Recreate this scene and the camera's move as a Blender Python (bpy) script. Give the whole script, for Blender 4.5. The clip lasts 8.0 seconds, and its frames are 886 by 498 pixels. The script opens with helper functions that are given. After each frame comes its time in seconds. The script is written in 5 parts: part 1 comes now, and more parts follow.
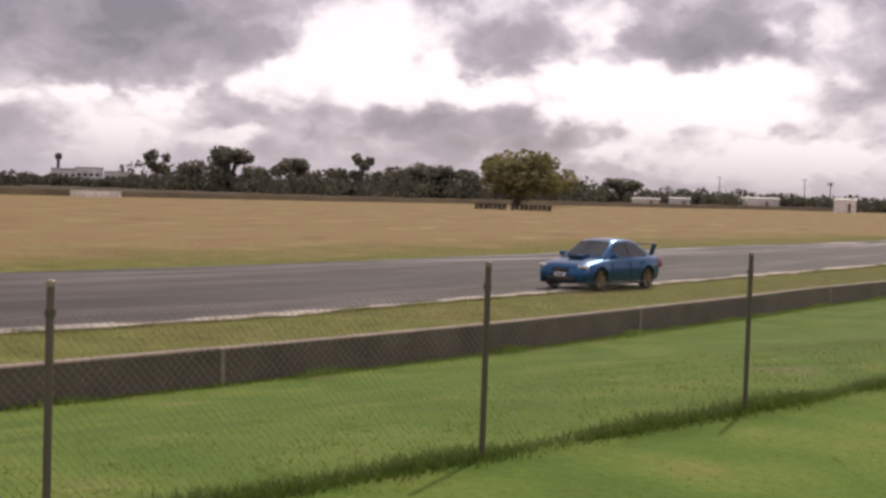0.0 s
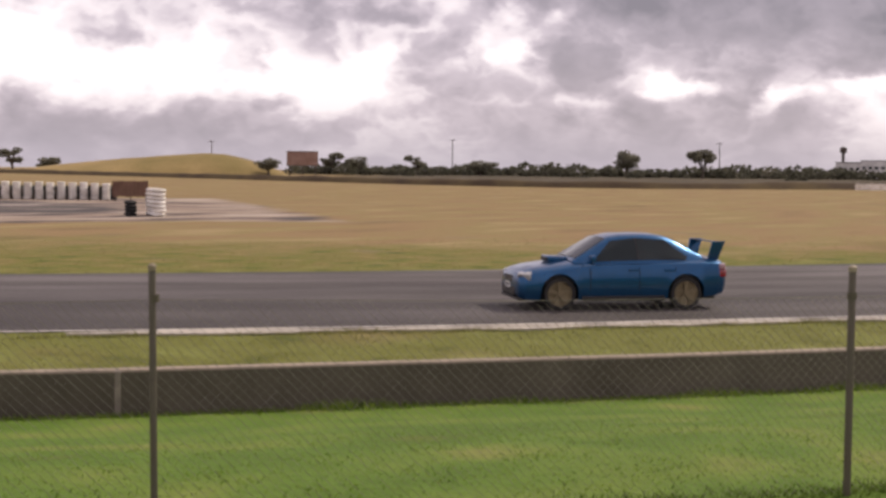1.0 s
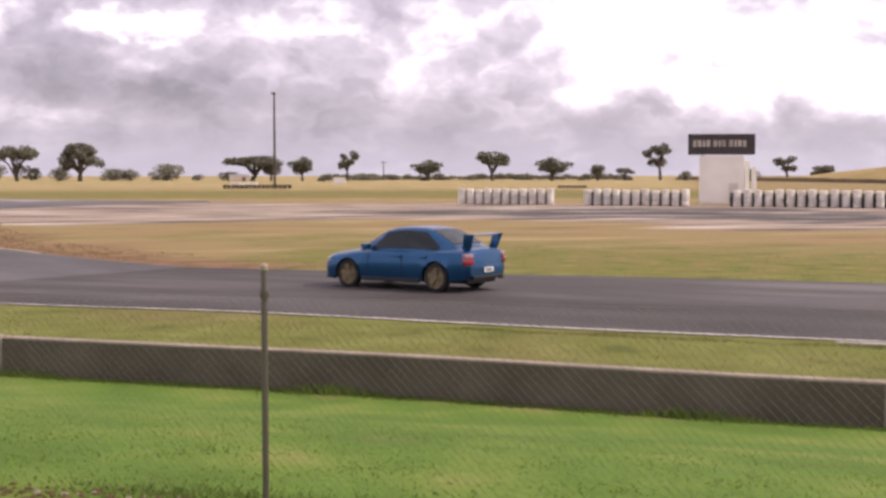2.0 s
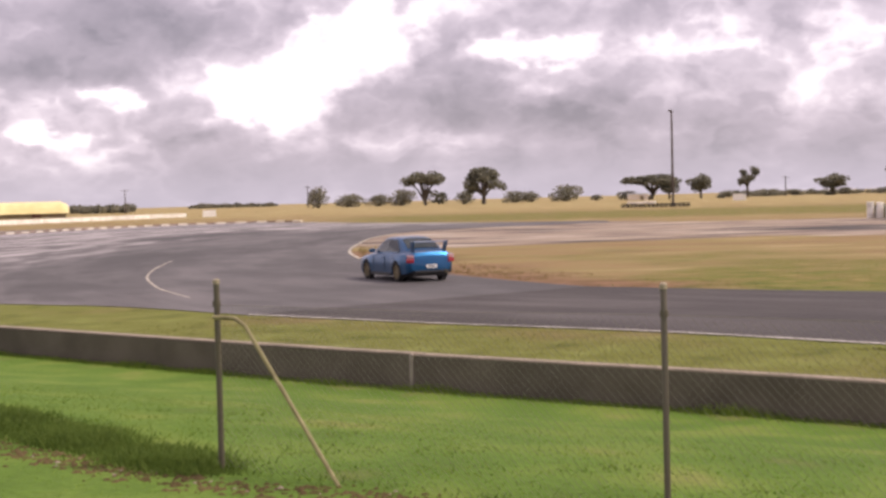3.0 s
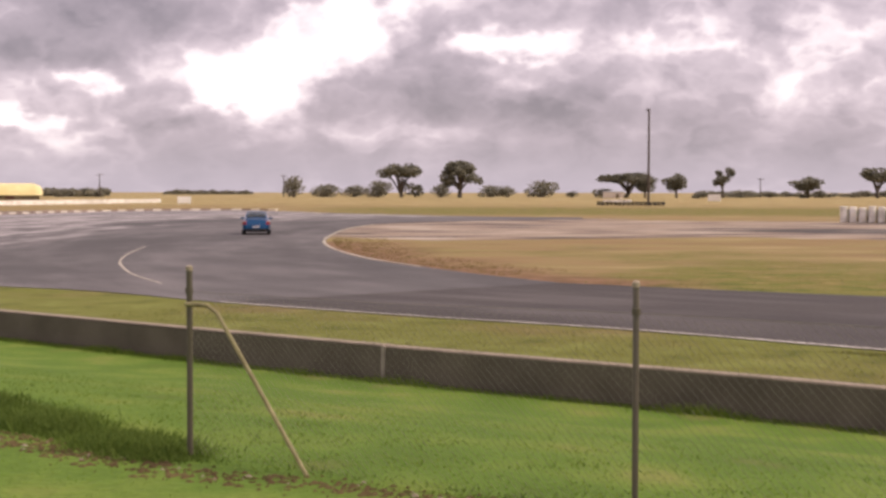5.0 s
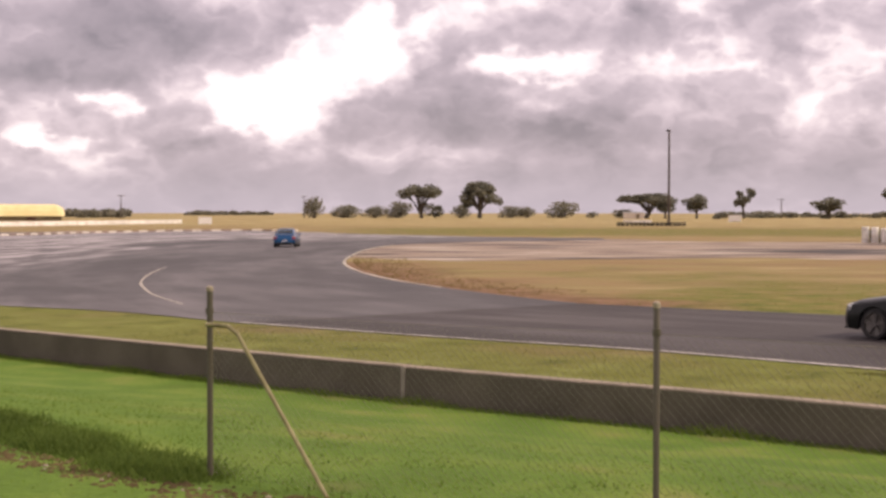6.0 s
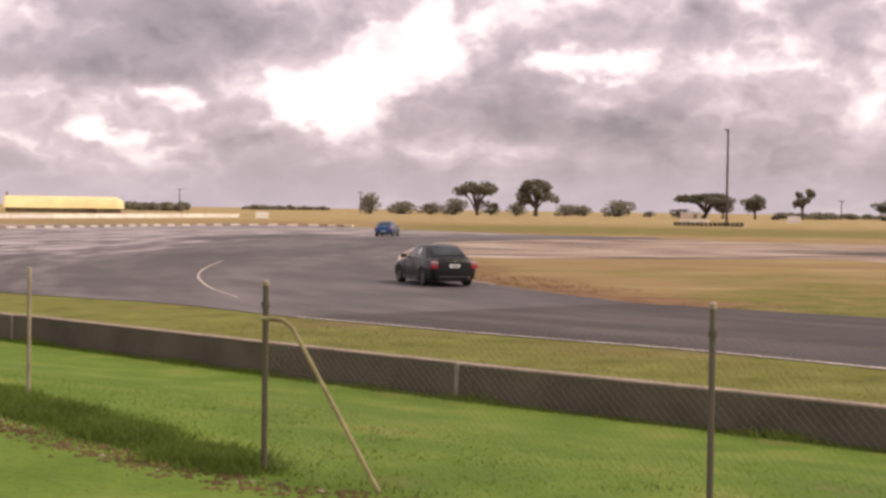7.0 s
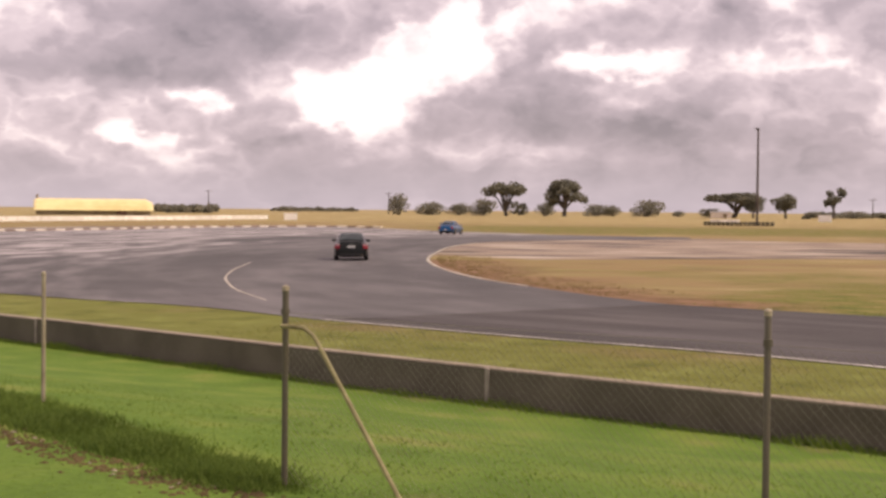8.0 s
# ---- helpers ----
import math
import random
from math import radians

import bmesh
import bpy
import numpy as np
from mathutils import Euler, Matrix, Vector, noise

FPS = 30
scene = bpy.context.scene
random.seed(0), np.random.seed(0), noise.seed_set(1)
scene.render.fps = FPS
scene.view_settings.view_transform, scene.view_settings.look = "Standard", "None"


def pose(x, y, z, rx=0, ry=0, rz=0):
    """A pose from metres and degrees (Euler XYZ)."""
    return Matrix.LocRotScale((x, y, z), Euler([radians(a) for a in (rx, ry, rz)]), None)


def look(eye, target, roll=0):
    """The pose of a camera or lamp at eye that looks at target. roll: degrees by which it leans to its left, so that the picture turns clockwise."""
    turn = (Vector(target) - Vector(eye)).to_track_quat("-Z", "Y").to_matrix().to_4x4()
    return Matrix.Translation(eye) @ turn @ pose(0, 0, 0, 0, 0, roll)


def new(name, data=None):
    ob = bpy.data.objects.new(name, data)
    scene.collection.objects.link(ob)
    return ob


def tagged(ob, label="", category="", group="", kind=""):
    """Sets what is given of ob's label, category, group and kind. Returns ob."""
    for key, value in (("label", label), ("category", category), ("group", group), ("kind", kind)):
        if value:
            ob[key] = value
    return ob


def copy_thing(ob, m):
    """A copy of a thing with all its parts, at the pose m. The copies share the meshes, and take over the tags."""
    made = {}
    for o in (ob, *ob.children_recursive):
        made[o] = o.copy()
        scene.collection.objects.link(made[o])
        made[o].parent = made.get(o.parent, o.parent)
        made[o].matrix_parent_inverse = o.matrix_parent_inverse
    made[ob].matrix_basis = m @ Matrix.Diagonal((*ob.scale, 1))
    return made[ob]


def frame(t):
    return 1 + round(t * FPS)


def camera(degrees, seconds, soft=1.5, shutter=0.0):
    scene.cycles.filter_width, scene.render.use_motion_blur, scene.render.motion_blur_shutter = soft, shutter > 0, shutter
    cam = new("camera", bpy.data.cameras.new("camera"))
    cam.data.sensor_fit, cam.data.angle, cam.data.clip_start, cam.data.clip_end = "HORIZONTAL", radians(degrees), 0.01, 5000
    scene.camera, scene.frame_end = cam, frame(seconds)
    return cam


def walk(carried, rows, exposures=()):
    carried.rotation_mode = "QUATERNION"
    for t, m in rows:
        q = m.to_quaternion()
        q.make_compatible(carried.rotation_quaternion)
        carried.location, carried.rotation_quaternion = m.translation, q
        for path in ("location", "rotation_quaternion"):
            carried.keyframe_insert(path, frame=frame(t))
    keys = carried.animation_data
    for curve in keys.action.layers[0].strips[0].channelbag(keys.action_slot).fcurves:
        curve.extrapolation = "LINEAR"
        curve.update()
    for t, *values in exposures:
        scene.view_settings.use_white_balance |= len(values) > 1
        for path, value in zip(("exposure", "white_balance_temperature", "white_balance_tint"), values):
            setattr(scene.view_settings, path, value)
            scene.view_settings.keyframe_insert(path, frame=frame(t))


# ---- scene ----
# ---- camera ----
LENS = 36.18
cam = camera(LENS, 8.0, soft=3.0)
CAMERA_ROWS = [
    (0, 0.764, 0.227, 2.629, 87.66, -1.88, -83.14),
    (0.2, 0.469, 0.141, 2.641, 87.41, -1.95, -78.06),
    (0.5, 0.000, 0.000, 2.640, 87.10, -1.83, -70.31),
    (0.8, 0.000, 0.000, 2.640, 86.93, -0.93, -58.56),
    (1, 0.000, 0.000, 2.640, 86.71, -0.57, -50.91),
    (1.2, 0.000, 0.000, 2.640, 86.52, -0.54, -44.20),
    (2.3, 0.000, 0.000, 2.640, 87.50, 0.45, -11.62),
    (2.5, 0.000, 0.000, 2.640, 87.86, 0.79, -7.75),
    (3, 0.000, 0.000, 2.640, 87.92, 1.51, -2.43),
    (3.5, 0.000, 0.000, 2.640, 87.96, 0.18, -0.02),
    (4, 0.000, 0.000, 2.640, 87.86, 0.44, -1.88),
    (4.5, 0.000, 0.000, 2.640, 88.11, 0.18, -3.02),
    (4.7, 0.000, 0.000, 2.640, 87.56, -0.08, -3.46),
    (5.8, 0.000, 0.000, 2.640, 88.28, 0.15, -3.09),
    (6, 0.000, 0.000, 2.640, 88.48, -0.04, -2.60),
    (6.5, 0.000, 0.000, 2.640, 88.44, -0.56, -1.18),
    (7, 0.000, 0.000, 2.640, 88.34, -0.76, -0.24),
    (7.2, -0.026, 0.165, 2.646, 88.32, -0.65, -0.15),
    (7.5, -0.013, 0.519, 2.646, 88.43, -0.41, 0.28),
    (8, -0.009, 0.513, 2.636, 88.36, -0.50, 0.96),
]
EXPOSURES = [(0.0, -0.33, 6750, 13), (0.5, -0.31, 6750, 13), (1.0, -0.21, 6800, 13), (1.2, -0.08, 6700, 14), (2.3, 0.22, 6550, 15), (2.7, 0.18, 6650, 15), (3.5, 0.06, 6800, 15), (5.0, 0.0, 7000, 16), (8.0, 0.0, 7400, 17)]
walk(cam, [(t, pose(*p)) for t, *p in CAMERA_ROWS], EXPOSURES)

# ---- world and sun ----
SUN_AZ, SUN_EL = 104.0, 46.0          # degrees clockwise from +y, degrees above the horizon


def make_world():
    world = bpy.data.worlds.new("sky")
    scene.world = world
    world.use_nodes = True
    nt = world.node_tree
    nt.nodes.clear()
    N, L = nt.nodes.new, nt.links.new

    def math_node(op, a, b=None, clamp=False):
        n = N("ShaderNodeMath")
        n.operation, n.use_clamp = op, clamp
        for i, v in enumerate((a, b)):
            if v is None:
                continue
            if isinstance(v, (int, float)):
                n.inputs[i].default_value = v
            else:
                L(v, n.inputs[i])
        return n.outputs[0]

    tc = N("ShaderNodeTexCoord")
    sep = N("ShaderNodeSeparateXYZ")
    L(tc.outputs["Generated"], sep.inputs[0])
    X, Y, Z = sep.outputs
    zz = math_node("MAXIMUM", Z, 0.0)
    # cloud layer, flattened towards the horizon
    comb = N("ShaderNodeCombineXYZ")
    L(X, comb.inputs[0])
    L(Y, comb.inputs[1])
    L(math_node("MULTIPLY", math_node("POWER", zz, 0.85), 1.25), comb.inputs[2])

    def noise_node(scale, detail, rough, dist, off):
        m = N("ShaderNodeMapping")
        L(comb.outputs[0], m.inputs[0])
        m.inputs["Location"].default_value = off
        n = N("ShaderNodeTexNoise")
        n.inputs["Scale"].default_value = scale
        n.inputs["Detail"].default_value = detail
        n.inputs["Roughness"].default_value = rough
        n.inputs["Distortion"].default_value = dist
        L(m.outputs[0], n.inputs["Vector"])
        return n.outputs["Fac"]

    big = noise_node(5.0, 4, 0.5, 0.3, (3.1, 7.7, 0.0))
    mid = noise_node(14.0, 5, 0.5, 0.2, (11.3, 2.2, 5.0))
    # billows: rounded heaps, their outlines broken by the noise
    warp = N("ShaderNodeTexNoise")
    warp.inputs["Scale"].default_value, warp.inputs["Detail"].default_value = 24.0, 4
    warp.inputs["Roughness"].default_value = 0.5
    L(comb.outputs[0], warp.inputs["Vector"])
    wv, wa = N("ShaderNodeVectorMath"), N("ShaderNodeVectorMath")
    wv.operation, wa.operation = "SCALE", "ADD"
    L(warp.outputs["Color"], wv.inputs[0])
    wv.inputs["Scale"].default_value = 0.09
    L(comb.outputs[0], wa.inputs[0])
    L(wv.outputs[0], wa.inputs[1])
    vor = N("ShaderNodeTexVoronoi")
    vor.feature = "SMOOTH_F1"
    vor.inputs["Scale"].default_value, vor.inputs["Smoothness"].default_value = 17.0, 0.25
    vor.inputs["Detail"].default_value, vor.inputs["Roughness"].default_value = 2.0, 0.5
    L(wa.outputs[0], vor.inputs["Vector"])
    body = math_node("MULTIPLY_ADD", math_node("SUBTRACT", big, 0.5), 0.30)
    body.node.inputs[2].default_value = 0.535
    body = math_node("ADD", body, math_node("MULTIPLY", math_node("SUBTRACT", mid, 0.5), 0.17))
    body = math_node("ADD", body, math_node("MULTIPLY", math_node("SUBTRACT", 0.42, vor.outputs["Distance"]), 0.15))

    # cloud masses and gaps: (azimuth, elevation, width, height, amount), degrees; amount > 0 thickens
    masses = [(-4.6, 4.7, 3.3, 1.3, -0.16), (-0.6, 7.6, 2.4, 1.7, -0.16), (-10.6, 4.5, 1.0, 0.4, -0.11), (-13.7, 2.7, 1.5, 0.45, -0.11), (-11.6, 1.9, 1.5, 0.4, -0.09),
              (6.2, 6.0, 2.3, 0.55, -0.15), (-11, 7.2, 5.8, 1.6, 0.12), (-14.5, 5.5, 4.2, 0.8, 0.07), (-8.6, 3.2, 3.0, 0.7, 0.05), (3.0, 4.3, 4.4, 1.1, 0.08), (8, 3.4, 5.4, 0.9, 0.11), (9.5, 7.6, 5.6, 0.9, 0.10), (13, 5.2, 3.2, 0.9, 0.04),
              (18, 4.6, 3.6, 1.6, 0.05), (24, 6.2, 4.4, 1.8, -0.04), (30, 4.6, 4, 2.2, -0.06), (38.5, 4.2, 8, 1.4, -0.10), (8, 1.2, 26, 1.1, 0.10), (20, 2.6, 9, 1.0, 0.06), (33.5, 7.6, 3, 0.7, 0.06), (46, 3.7, 3.2, 1.0, -0.11), (46.5, 6.5, 3.4, 0.45, 0.08), (38, 1.9, 8, 0.8, 0.04),
              (50.6, 4.0, 2.6, 1.2, 0.04), (53.4, 5.8, 1.8, 0.8, -0.08), (66, 6.7, 9.6, 1.9, 0.17), (58, 7.6, 5, 1.0, 0.09),
              (54.4, 4.8, 1.0, 0.6, -0.12), (60.2, 3.6, 1.7, 0.5, -0.15), (56.3, 2.6, 1.3, 0.45, -0.10), (65.2, 3.1, 1.4, 0.45, -0.10), (67.9, 3.8, 1.2, 0.4, -0.14), (71.4, 3.7, 1.1, 0.4, -0.13), (70.2, 2.1, 1.4, 0.35, -0.08), (74.2, 2.0, 1.8, 0.5, -0.12),
              (79.7, 6.0, 3.0, 1.8, -0.22), (76, 4.7, 2.0, 0.8, -0.15), (77.6, 3.4, 2.3, 0.9, -0.02), (84.8, 2.5, 4.4, 0.7, 0.12), (85.6, 3.6, 0.9, 0.6, 0.07), (83, 4.3, 2.8, 0.9, -0.24), (85.6, 6.2, 3.2, 0.9, 0.09),
              (94.6, 6.5, 3.6, 1.1, 0.12), (91.8, 4.2, 4.8, 1.5, -0.28), (96.5, 4.6, 3.0, 1.3, -0.10), (88, 5.2, 2.0, 0.6, -0.10), (99, 7.2, 1.6, 1.0, -0.10), (100.4, 4.8, 2.2, 1.0, 0.08), (96.5, 2.9, 2.8, 0.25, 0.05), (97, 1.6, 6, 1.0, -0.17), (90.5, 1.6, 2.6, 0.6, -0.08), (89.6, 7.4, 1.4, 1.0, -0.13)]
    az = math_node("ARCTAN2", X, Y)
    el = math_node("ARCSINE", Z)
    span, shift, spot = N("ShaderNodeCombineXYZ"), N("ShaderNodeVectorMath"), N("ShaderNodeVectorMath")
    L(az, span.inputs[0])
    L(el, span.inputs[1])
    # outlines of the masses billow with the same noise
    shift.operation = "MULTIPLY_ADD"
    L(warp.outputs["Color"], shift.inputs[0])
    shift.inputs[1].default_value, shift.inputs[2].default_value = (0.105, 0.05, 0.0), (-0.0525, -0.025, 0.0)
    spot.operation = "ADD"
    L(span.outputs[0], spot.inputs[0])
    L(shift.outputs[0], spot.inputs[1])
    for a, e, w, h, k in masses:
        d, dot = N("ShaderNodeVectorMath"), N("ShaderNodeVectorMath")
        d.operation, dot.operation = "MULTIPLY_ADD", "DOT_PRODUCT"
        L(spot.outputs[0], d.inputs[0])
        d.inputs[1].default_value, d.inputs[2].default_value = (1 / radians(w), 1 / radians(h), 0.0), (-a / w, -e / h, 0.0)
        L(d.outputs[0], dot.inputs[0])
        L(d.outputs[0], dot.inputs[1])
        g = math_node("POWER", 0.45, math_node("POWER", dot.outputs["Value"], 1.5))
        body = math_node("ADD", body, math_node("MULTIPLY", g, k))

    ramp = N("ShaderNodeValToRGB")
    L(body, ramp.inputs[0])
    els = ramp.color_ramp.elements
    els[0].position, els[0].color = 0.36, (1.25, 1.15, 1.2, 1)
    els[1].position, els[1].color = 0.68, (0.27, 0.238, 0.285, 1)
    for p, c in ((0.425, (0.97, 0.88, 0.95, 1)), (0.47, (0.70, 0.615, 0.70, 1)), (0.54, (0.48, 0.418, 0.49, 1))):
        e = els.new(p)
        e.color = c
    # haze towards the horizon
    haze = N("ShaderNodeMix")
    haze.data_type = "RGBA"
    low = math_node("DIVIDE", zz, 0.034)
    L(math_node("POWER", 0.3679, math_node("MULTIPLY", low, low)), haze.inputs["Factor"])
    L(ramp.outputs[0], haze.inputs["A"])
    haze.inputs["B"].default_value = (0.52, 0.485, 0.58, 1)
    hm = haze.inputs["Factor"].links[0].from_socket
    L(math_node("MULTIPLY", hm, 0.82), haze.inputs["Factor"])
    sky = N("ShaderNodeTexSky")
    sky.sky_type, sky.sun_disc = "NISHITA", False
    sky.sun_elevation, sky.sun_rotation = radians(SUN_EL), radians(SUN_AZ)
    bg1, bg2, add, out = N("ShaderNodeBackground"), N("ShaderNodeBackground"), N("ShaderNodeAddShader"), N("ShaderNodeOutputWorld")
    L(sky.outputs[0], bg1.inputs["Color"])
    bg1.inputs["Strength"].default_value = 0.012
    L(haze.outputs["Result"], bg2.inputs["Color"])
    bg2.inputs["Strength"].default_value = 1.0
    L(bg1.outputs[0], add.inputs[0])
    L(bg2.outputs[0], add.inputs[1])
    L(add.outputs[0], out.inputs["Surface"])


make_world()
sun = new("sun", bpy.data.lights.new("sun", "SUN"))
sun.data.energy, sun.data.angle, sun.data.color = 3.1, radians(1.2), (1.0, 0.91, 0.77)
sa, se = radians(SUN_AZ), radians(SUN_EL)
sun.matrix_world = look((100 * math.sin(sa) * math.cos(se), 100 * math.cos(sa) * math.cos(se), 100 * math.sin(se)), (0, 0, 0))


# ---- materials ----
def material(name, color, rough=0.6, metal=0.0, spread=0.25, scale=8.0, fine=90.0, bump=0.15, color2=None, coat=0.0, object_random=0.0, spec=0.5):
    """Two scales of colour variation, a fine relief, and a roughness that follows the larger one."""
    m = bpy.data.materials.new(name)
    m.use_nodes = True
    nt = m.node_tree
    N, L = nt.nodes.new, nt.links.new
    b = nt.nodes["Principled BSDF"]
    b.inputs["Metallic"].default_value = metal
    b.inputs["Coat Weight"].default_value = coat
    b.inputs["Coat Roughness"].default_value = 0.06
    b.inputs["Specular IOR Level"].default_value = spec
    tc = N("ShaderNodeTexCoord")
    n1, n2 = N("ShaderNodeTexNoise"), N("ShaderNodeTexNoise")
    for n, s in ((n1, scale), (n2, fine)):
        n.inputs["Scale"].default_value = s
        n.inputs["Detail"].default_value = 5
        L(tc.outputs["Object"], n.inputs["Vector"])
    mix = N("ShaderNodeMix")
    mix.data_type = "RGBA"
    c2 = color2 or tuple(c * (1 - spread) for c in color)
    mix.inputs["A"].default_value = (*color, 1)
    mix.inputs["B"].default_value = (*c2, 1)
    mr = N("ShaderNodeMapRange")
    mr.inputs["From Min"].default_value, mr.inputs["From Max"].default_value = 0.36, 0.66
    L(n1.outputs["Fac"], mr.inputs["Value"])
    L(mr.outputs[0], mix.inputs["Factor"])
    hsv = N("ShaderNodeHueSaturation")
    L(mix.outputs["Result"], hsv.inputs["Color"])
    mv = N("ShaderNodeMapRange")
    mv.inputs["To Min"].default_value, mv.inputs["To Max"].default_value = 1 - spread * 0.7, 1 + spread * 0.7
    L(n2.outputs["Fac"], mv.inputs["Value"])
    val = mv.outputs[0]
    if object_random:
        oi, mo, mu = N("ShaderNodeObjectInfo"), N("ShaderNodeMapRange"), N("ShaderNodeMath")
        mo.inputs["To Min"].default_value, mo.inputs["To Max"].default_value = 1 - object_random, 1 + object_random
        L(oi.outputs["Random"], mo.inputs["Value"])
        mu.operation = "MULTIPLY"
        L(val, mu.inputs[0])
        L(mo.outputs[0], mu.inputs[1])
        val = mu.outputs[0]
    L(val, hsv.inputs["Value"])
    L(hsv.outputs[0], b.inputs["Base Color"])
    rr = N("ShaderNodeMapRange")
    rr.inputs["To Min"].default_value, rr.inputs["To Max"].default_value = max(0.02, rough * 0.8), min(1.0, rough * 1.2)
    L(n1.outputs["Fac"], rr.inputs["Value"])
    L(rr.outputs[0], b.inputs["Roughness"])
    if bump:
        bp = N("ShaderNodeBump")
        bp.inputs["Strength"].default_value = bump
        bp.inputs["Distance"].default_value = 0.02
        L(n2.outputs["Fac"], bp.inputs["Height"])
        L(bp.outputs[0], b.inputs["Normal"])
    return m


def ground_material():
    """Lawn, dry grass, bare soil, gravel and far scrub, told apart by the cover painted on the sheet."""
    m = bpy.data.materials.new("ground_cover")
    m.use_nodes = True
    nt = m.node_tree
    N, L = nt.nodes.new, nt.links.new
    b = nt.nodes["Principled BSDF"]
    b.inputs["Roughness"].default_value = 0.95
    b.inputs["Specular IOR Level"].default_value = 0.15
    tc = N("ShaderNodeTexCoord")

    def noise_fac(scale, detail=5, stretch=None):
        n = N("ShaderNodeTexNoise")
        n.inputs["Scale"].default_value = scale
        n.inputs["Detail"].default_value = detail
        src = tc.outputs["Object"]
        if stretch:
            mp = N("ShaderNodeMapping")
            mp.inputs["Scale"].default_value = stretch
            mp.inputs["Rotation"].default_value = (0, 0, radians(33))
            L(src, mp.inputs[0])
            src = mp.outputs[0]
        L(src, n.inputs["Vector"])
        return n.outputs["Fac"]

    def ramp(fac, stops):
        r = N("ShaderNodeValToRGB")
        L(fac, r.inputs[0])
        e = r.color_ramp.elements
        e[0].position, e[0].color = stops[0][0], (*stops[0][1], 1)
        e[1].position, e[1].color = stops[-1][0], (*stops[-1][1], 1)
        for p, c in stops[1:-1]:
            q = e.new(p)
            q.color = (*c, 1)
        return r.outputs[0]

    def mixc(f, a, c):
        x = N("ShaderNodeMix")
        x.data_type = "RGBA"
        L(f, x.inputs["Factor"])
        L(a, x.inputs["A"])
        L(c, x.inputs["B"])
        return x.outputs["Result"]

    def soft_edge(name, f):
        at = N("ShaderNodeAttribute")
        at.attribute_name = name
        ad = N("ShaderNodeMath")
        ad.operation = "ADD"
        L(at.outputs["Fac"], ad.inputs[0])
        sc = N("ShaderNodeMath")
        sc.operation = "MULTIPLY_ADD"
        L(f, sc.inputs[0])
        sc.inputs[1].default_value, sc.inputs[2].default_value = 1.5, -0.75
        L(sc.outputs[0], ad.inputs[1])
        mr = N("ShaderNodeMapRange")
        mr.inputs["From Min"].default_value, mr.inputs["From Max"].default_value = 0.22, 0.78
        L(ad.outputs[0], mr.inputs["Value"])
        return mr.outputs[0]

    n_big, n_mid, n_fine = noise_fac(0.07), noise_fac(0.9), noise_fac(14.0, 4)
    n_streak = noise_fac(0.2, 8, (0.55, 1.5, 1.0))
    n_edge = noise_fac(0.22, 6)
    lush = ramp(n_mid, [(0.3, (0.078, 0.138, 0.020)), (0.48, (0.102, 0.172, 0.026)), (0.62, (0.140, 0.198, 0.036)), (0.74, (0.190, 0.205, 0.056))])
    dry = ramp(n_streak, [(0.30, (0.185, 0.128, 0.062)), (0.44, (0.255, 0.172, 0.086)), (0.56, (0.235, 0.183, 0.078)), (0.68, (0.315, 0.235, 0.120))])
    mixed = ramp(n_mid, [(0.3, (0.085, 0.100, 0.020)), (0.45, (0.150, 0.150, 0.034)), (0.56, (0.170, 0.140, 0.045)), (0.7, (0.250, 0.190, 0.070))])
    soil = ramp(n_mid, [(0.3, (0.120, 0.075, 0.038)), (0.5, (0.190, 0.110, 0.060)), (0.7, (0.260, 0.155, 0.100))])
    gravel = ramp(n_streak, [(0.36, (0.075, 0.066, 0.066)), (0.43, (0.200, 0.155, 0.130)), (0.52, (0.310, 0.240, 0.190)), (0.60, (0.330, 0.275, 0.225)), (0.68, (0.48, 0.41, 0.35))])
    scrub = ramp(n_streak, [(0.3, (0.055, 0.048, 0.032)), (0.7, (0.110, 0.088, 0.058))])
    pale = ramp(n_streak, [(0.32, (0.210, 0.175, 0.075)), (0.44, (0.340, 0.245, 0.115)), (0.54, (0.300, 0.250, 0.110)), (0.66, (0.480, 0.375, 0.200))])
    wet = ramp(n_streak, [(0.34, (0.050, 0.046, 0.048)), (0.48, (0.095, 0.084, 0.082)), (0.56, (0.160, 0.132, 0.118)), (0.66, (0.360, 0.310, 0.280))])
    c = dry
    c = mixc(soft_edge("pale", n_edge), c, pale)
    c = mixc(soft_edge("mixed", n_edge), c, mixed)
    c = mixc(soft_edge("lush", n_mid), c, lush)
    c = mixc(soft_edge("gravel", n_edge), c, gravel)
    c = mixc(soft_edge("wet", n_edge), c, wet)
    c = mixc(soft_edge("soil", n_edge), c, soil)
    c = mixc(soft_edge("scrub", n_big), c, scrub)
    hsv = N("ShaderNodeHueSaturation")
    mv = N("ShaderNodeMapRange")
    mv.inputs["To Min"].default_value, mv.inputs["To Max"].default_value = 0.72, 1.28
    L(n_fine, mv.inputs["Value"])
    L(mv.outputs[0], hsv.inputs["Value"])
    L(c, hsv.inputs["Color"])
    L(hsv.outputs[0], b.inputs["Base Color"])
    bp = N("ShaderNodeBump")
    bp.inputs["Strength"].default_value, bp.inputs["Distance"].default_value = 0.5, 0.05
    L(n_fine, bp.inputs["Height"])
    L(bp.outputs[0], b.inputs["Normal"])
    return m


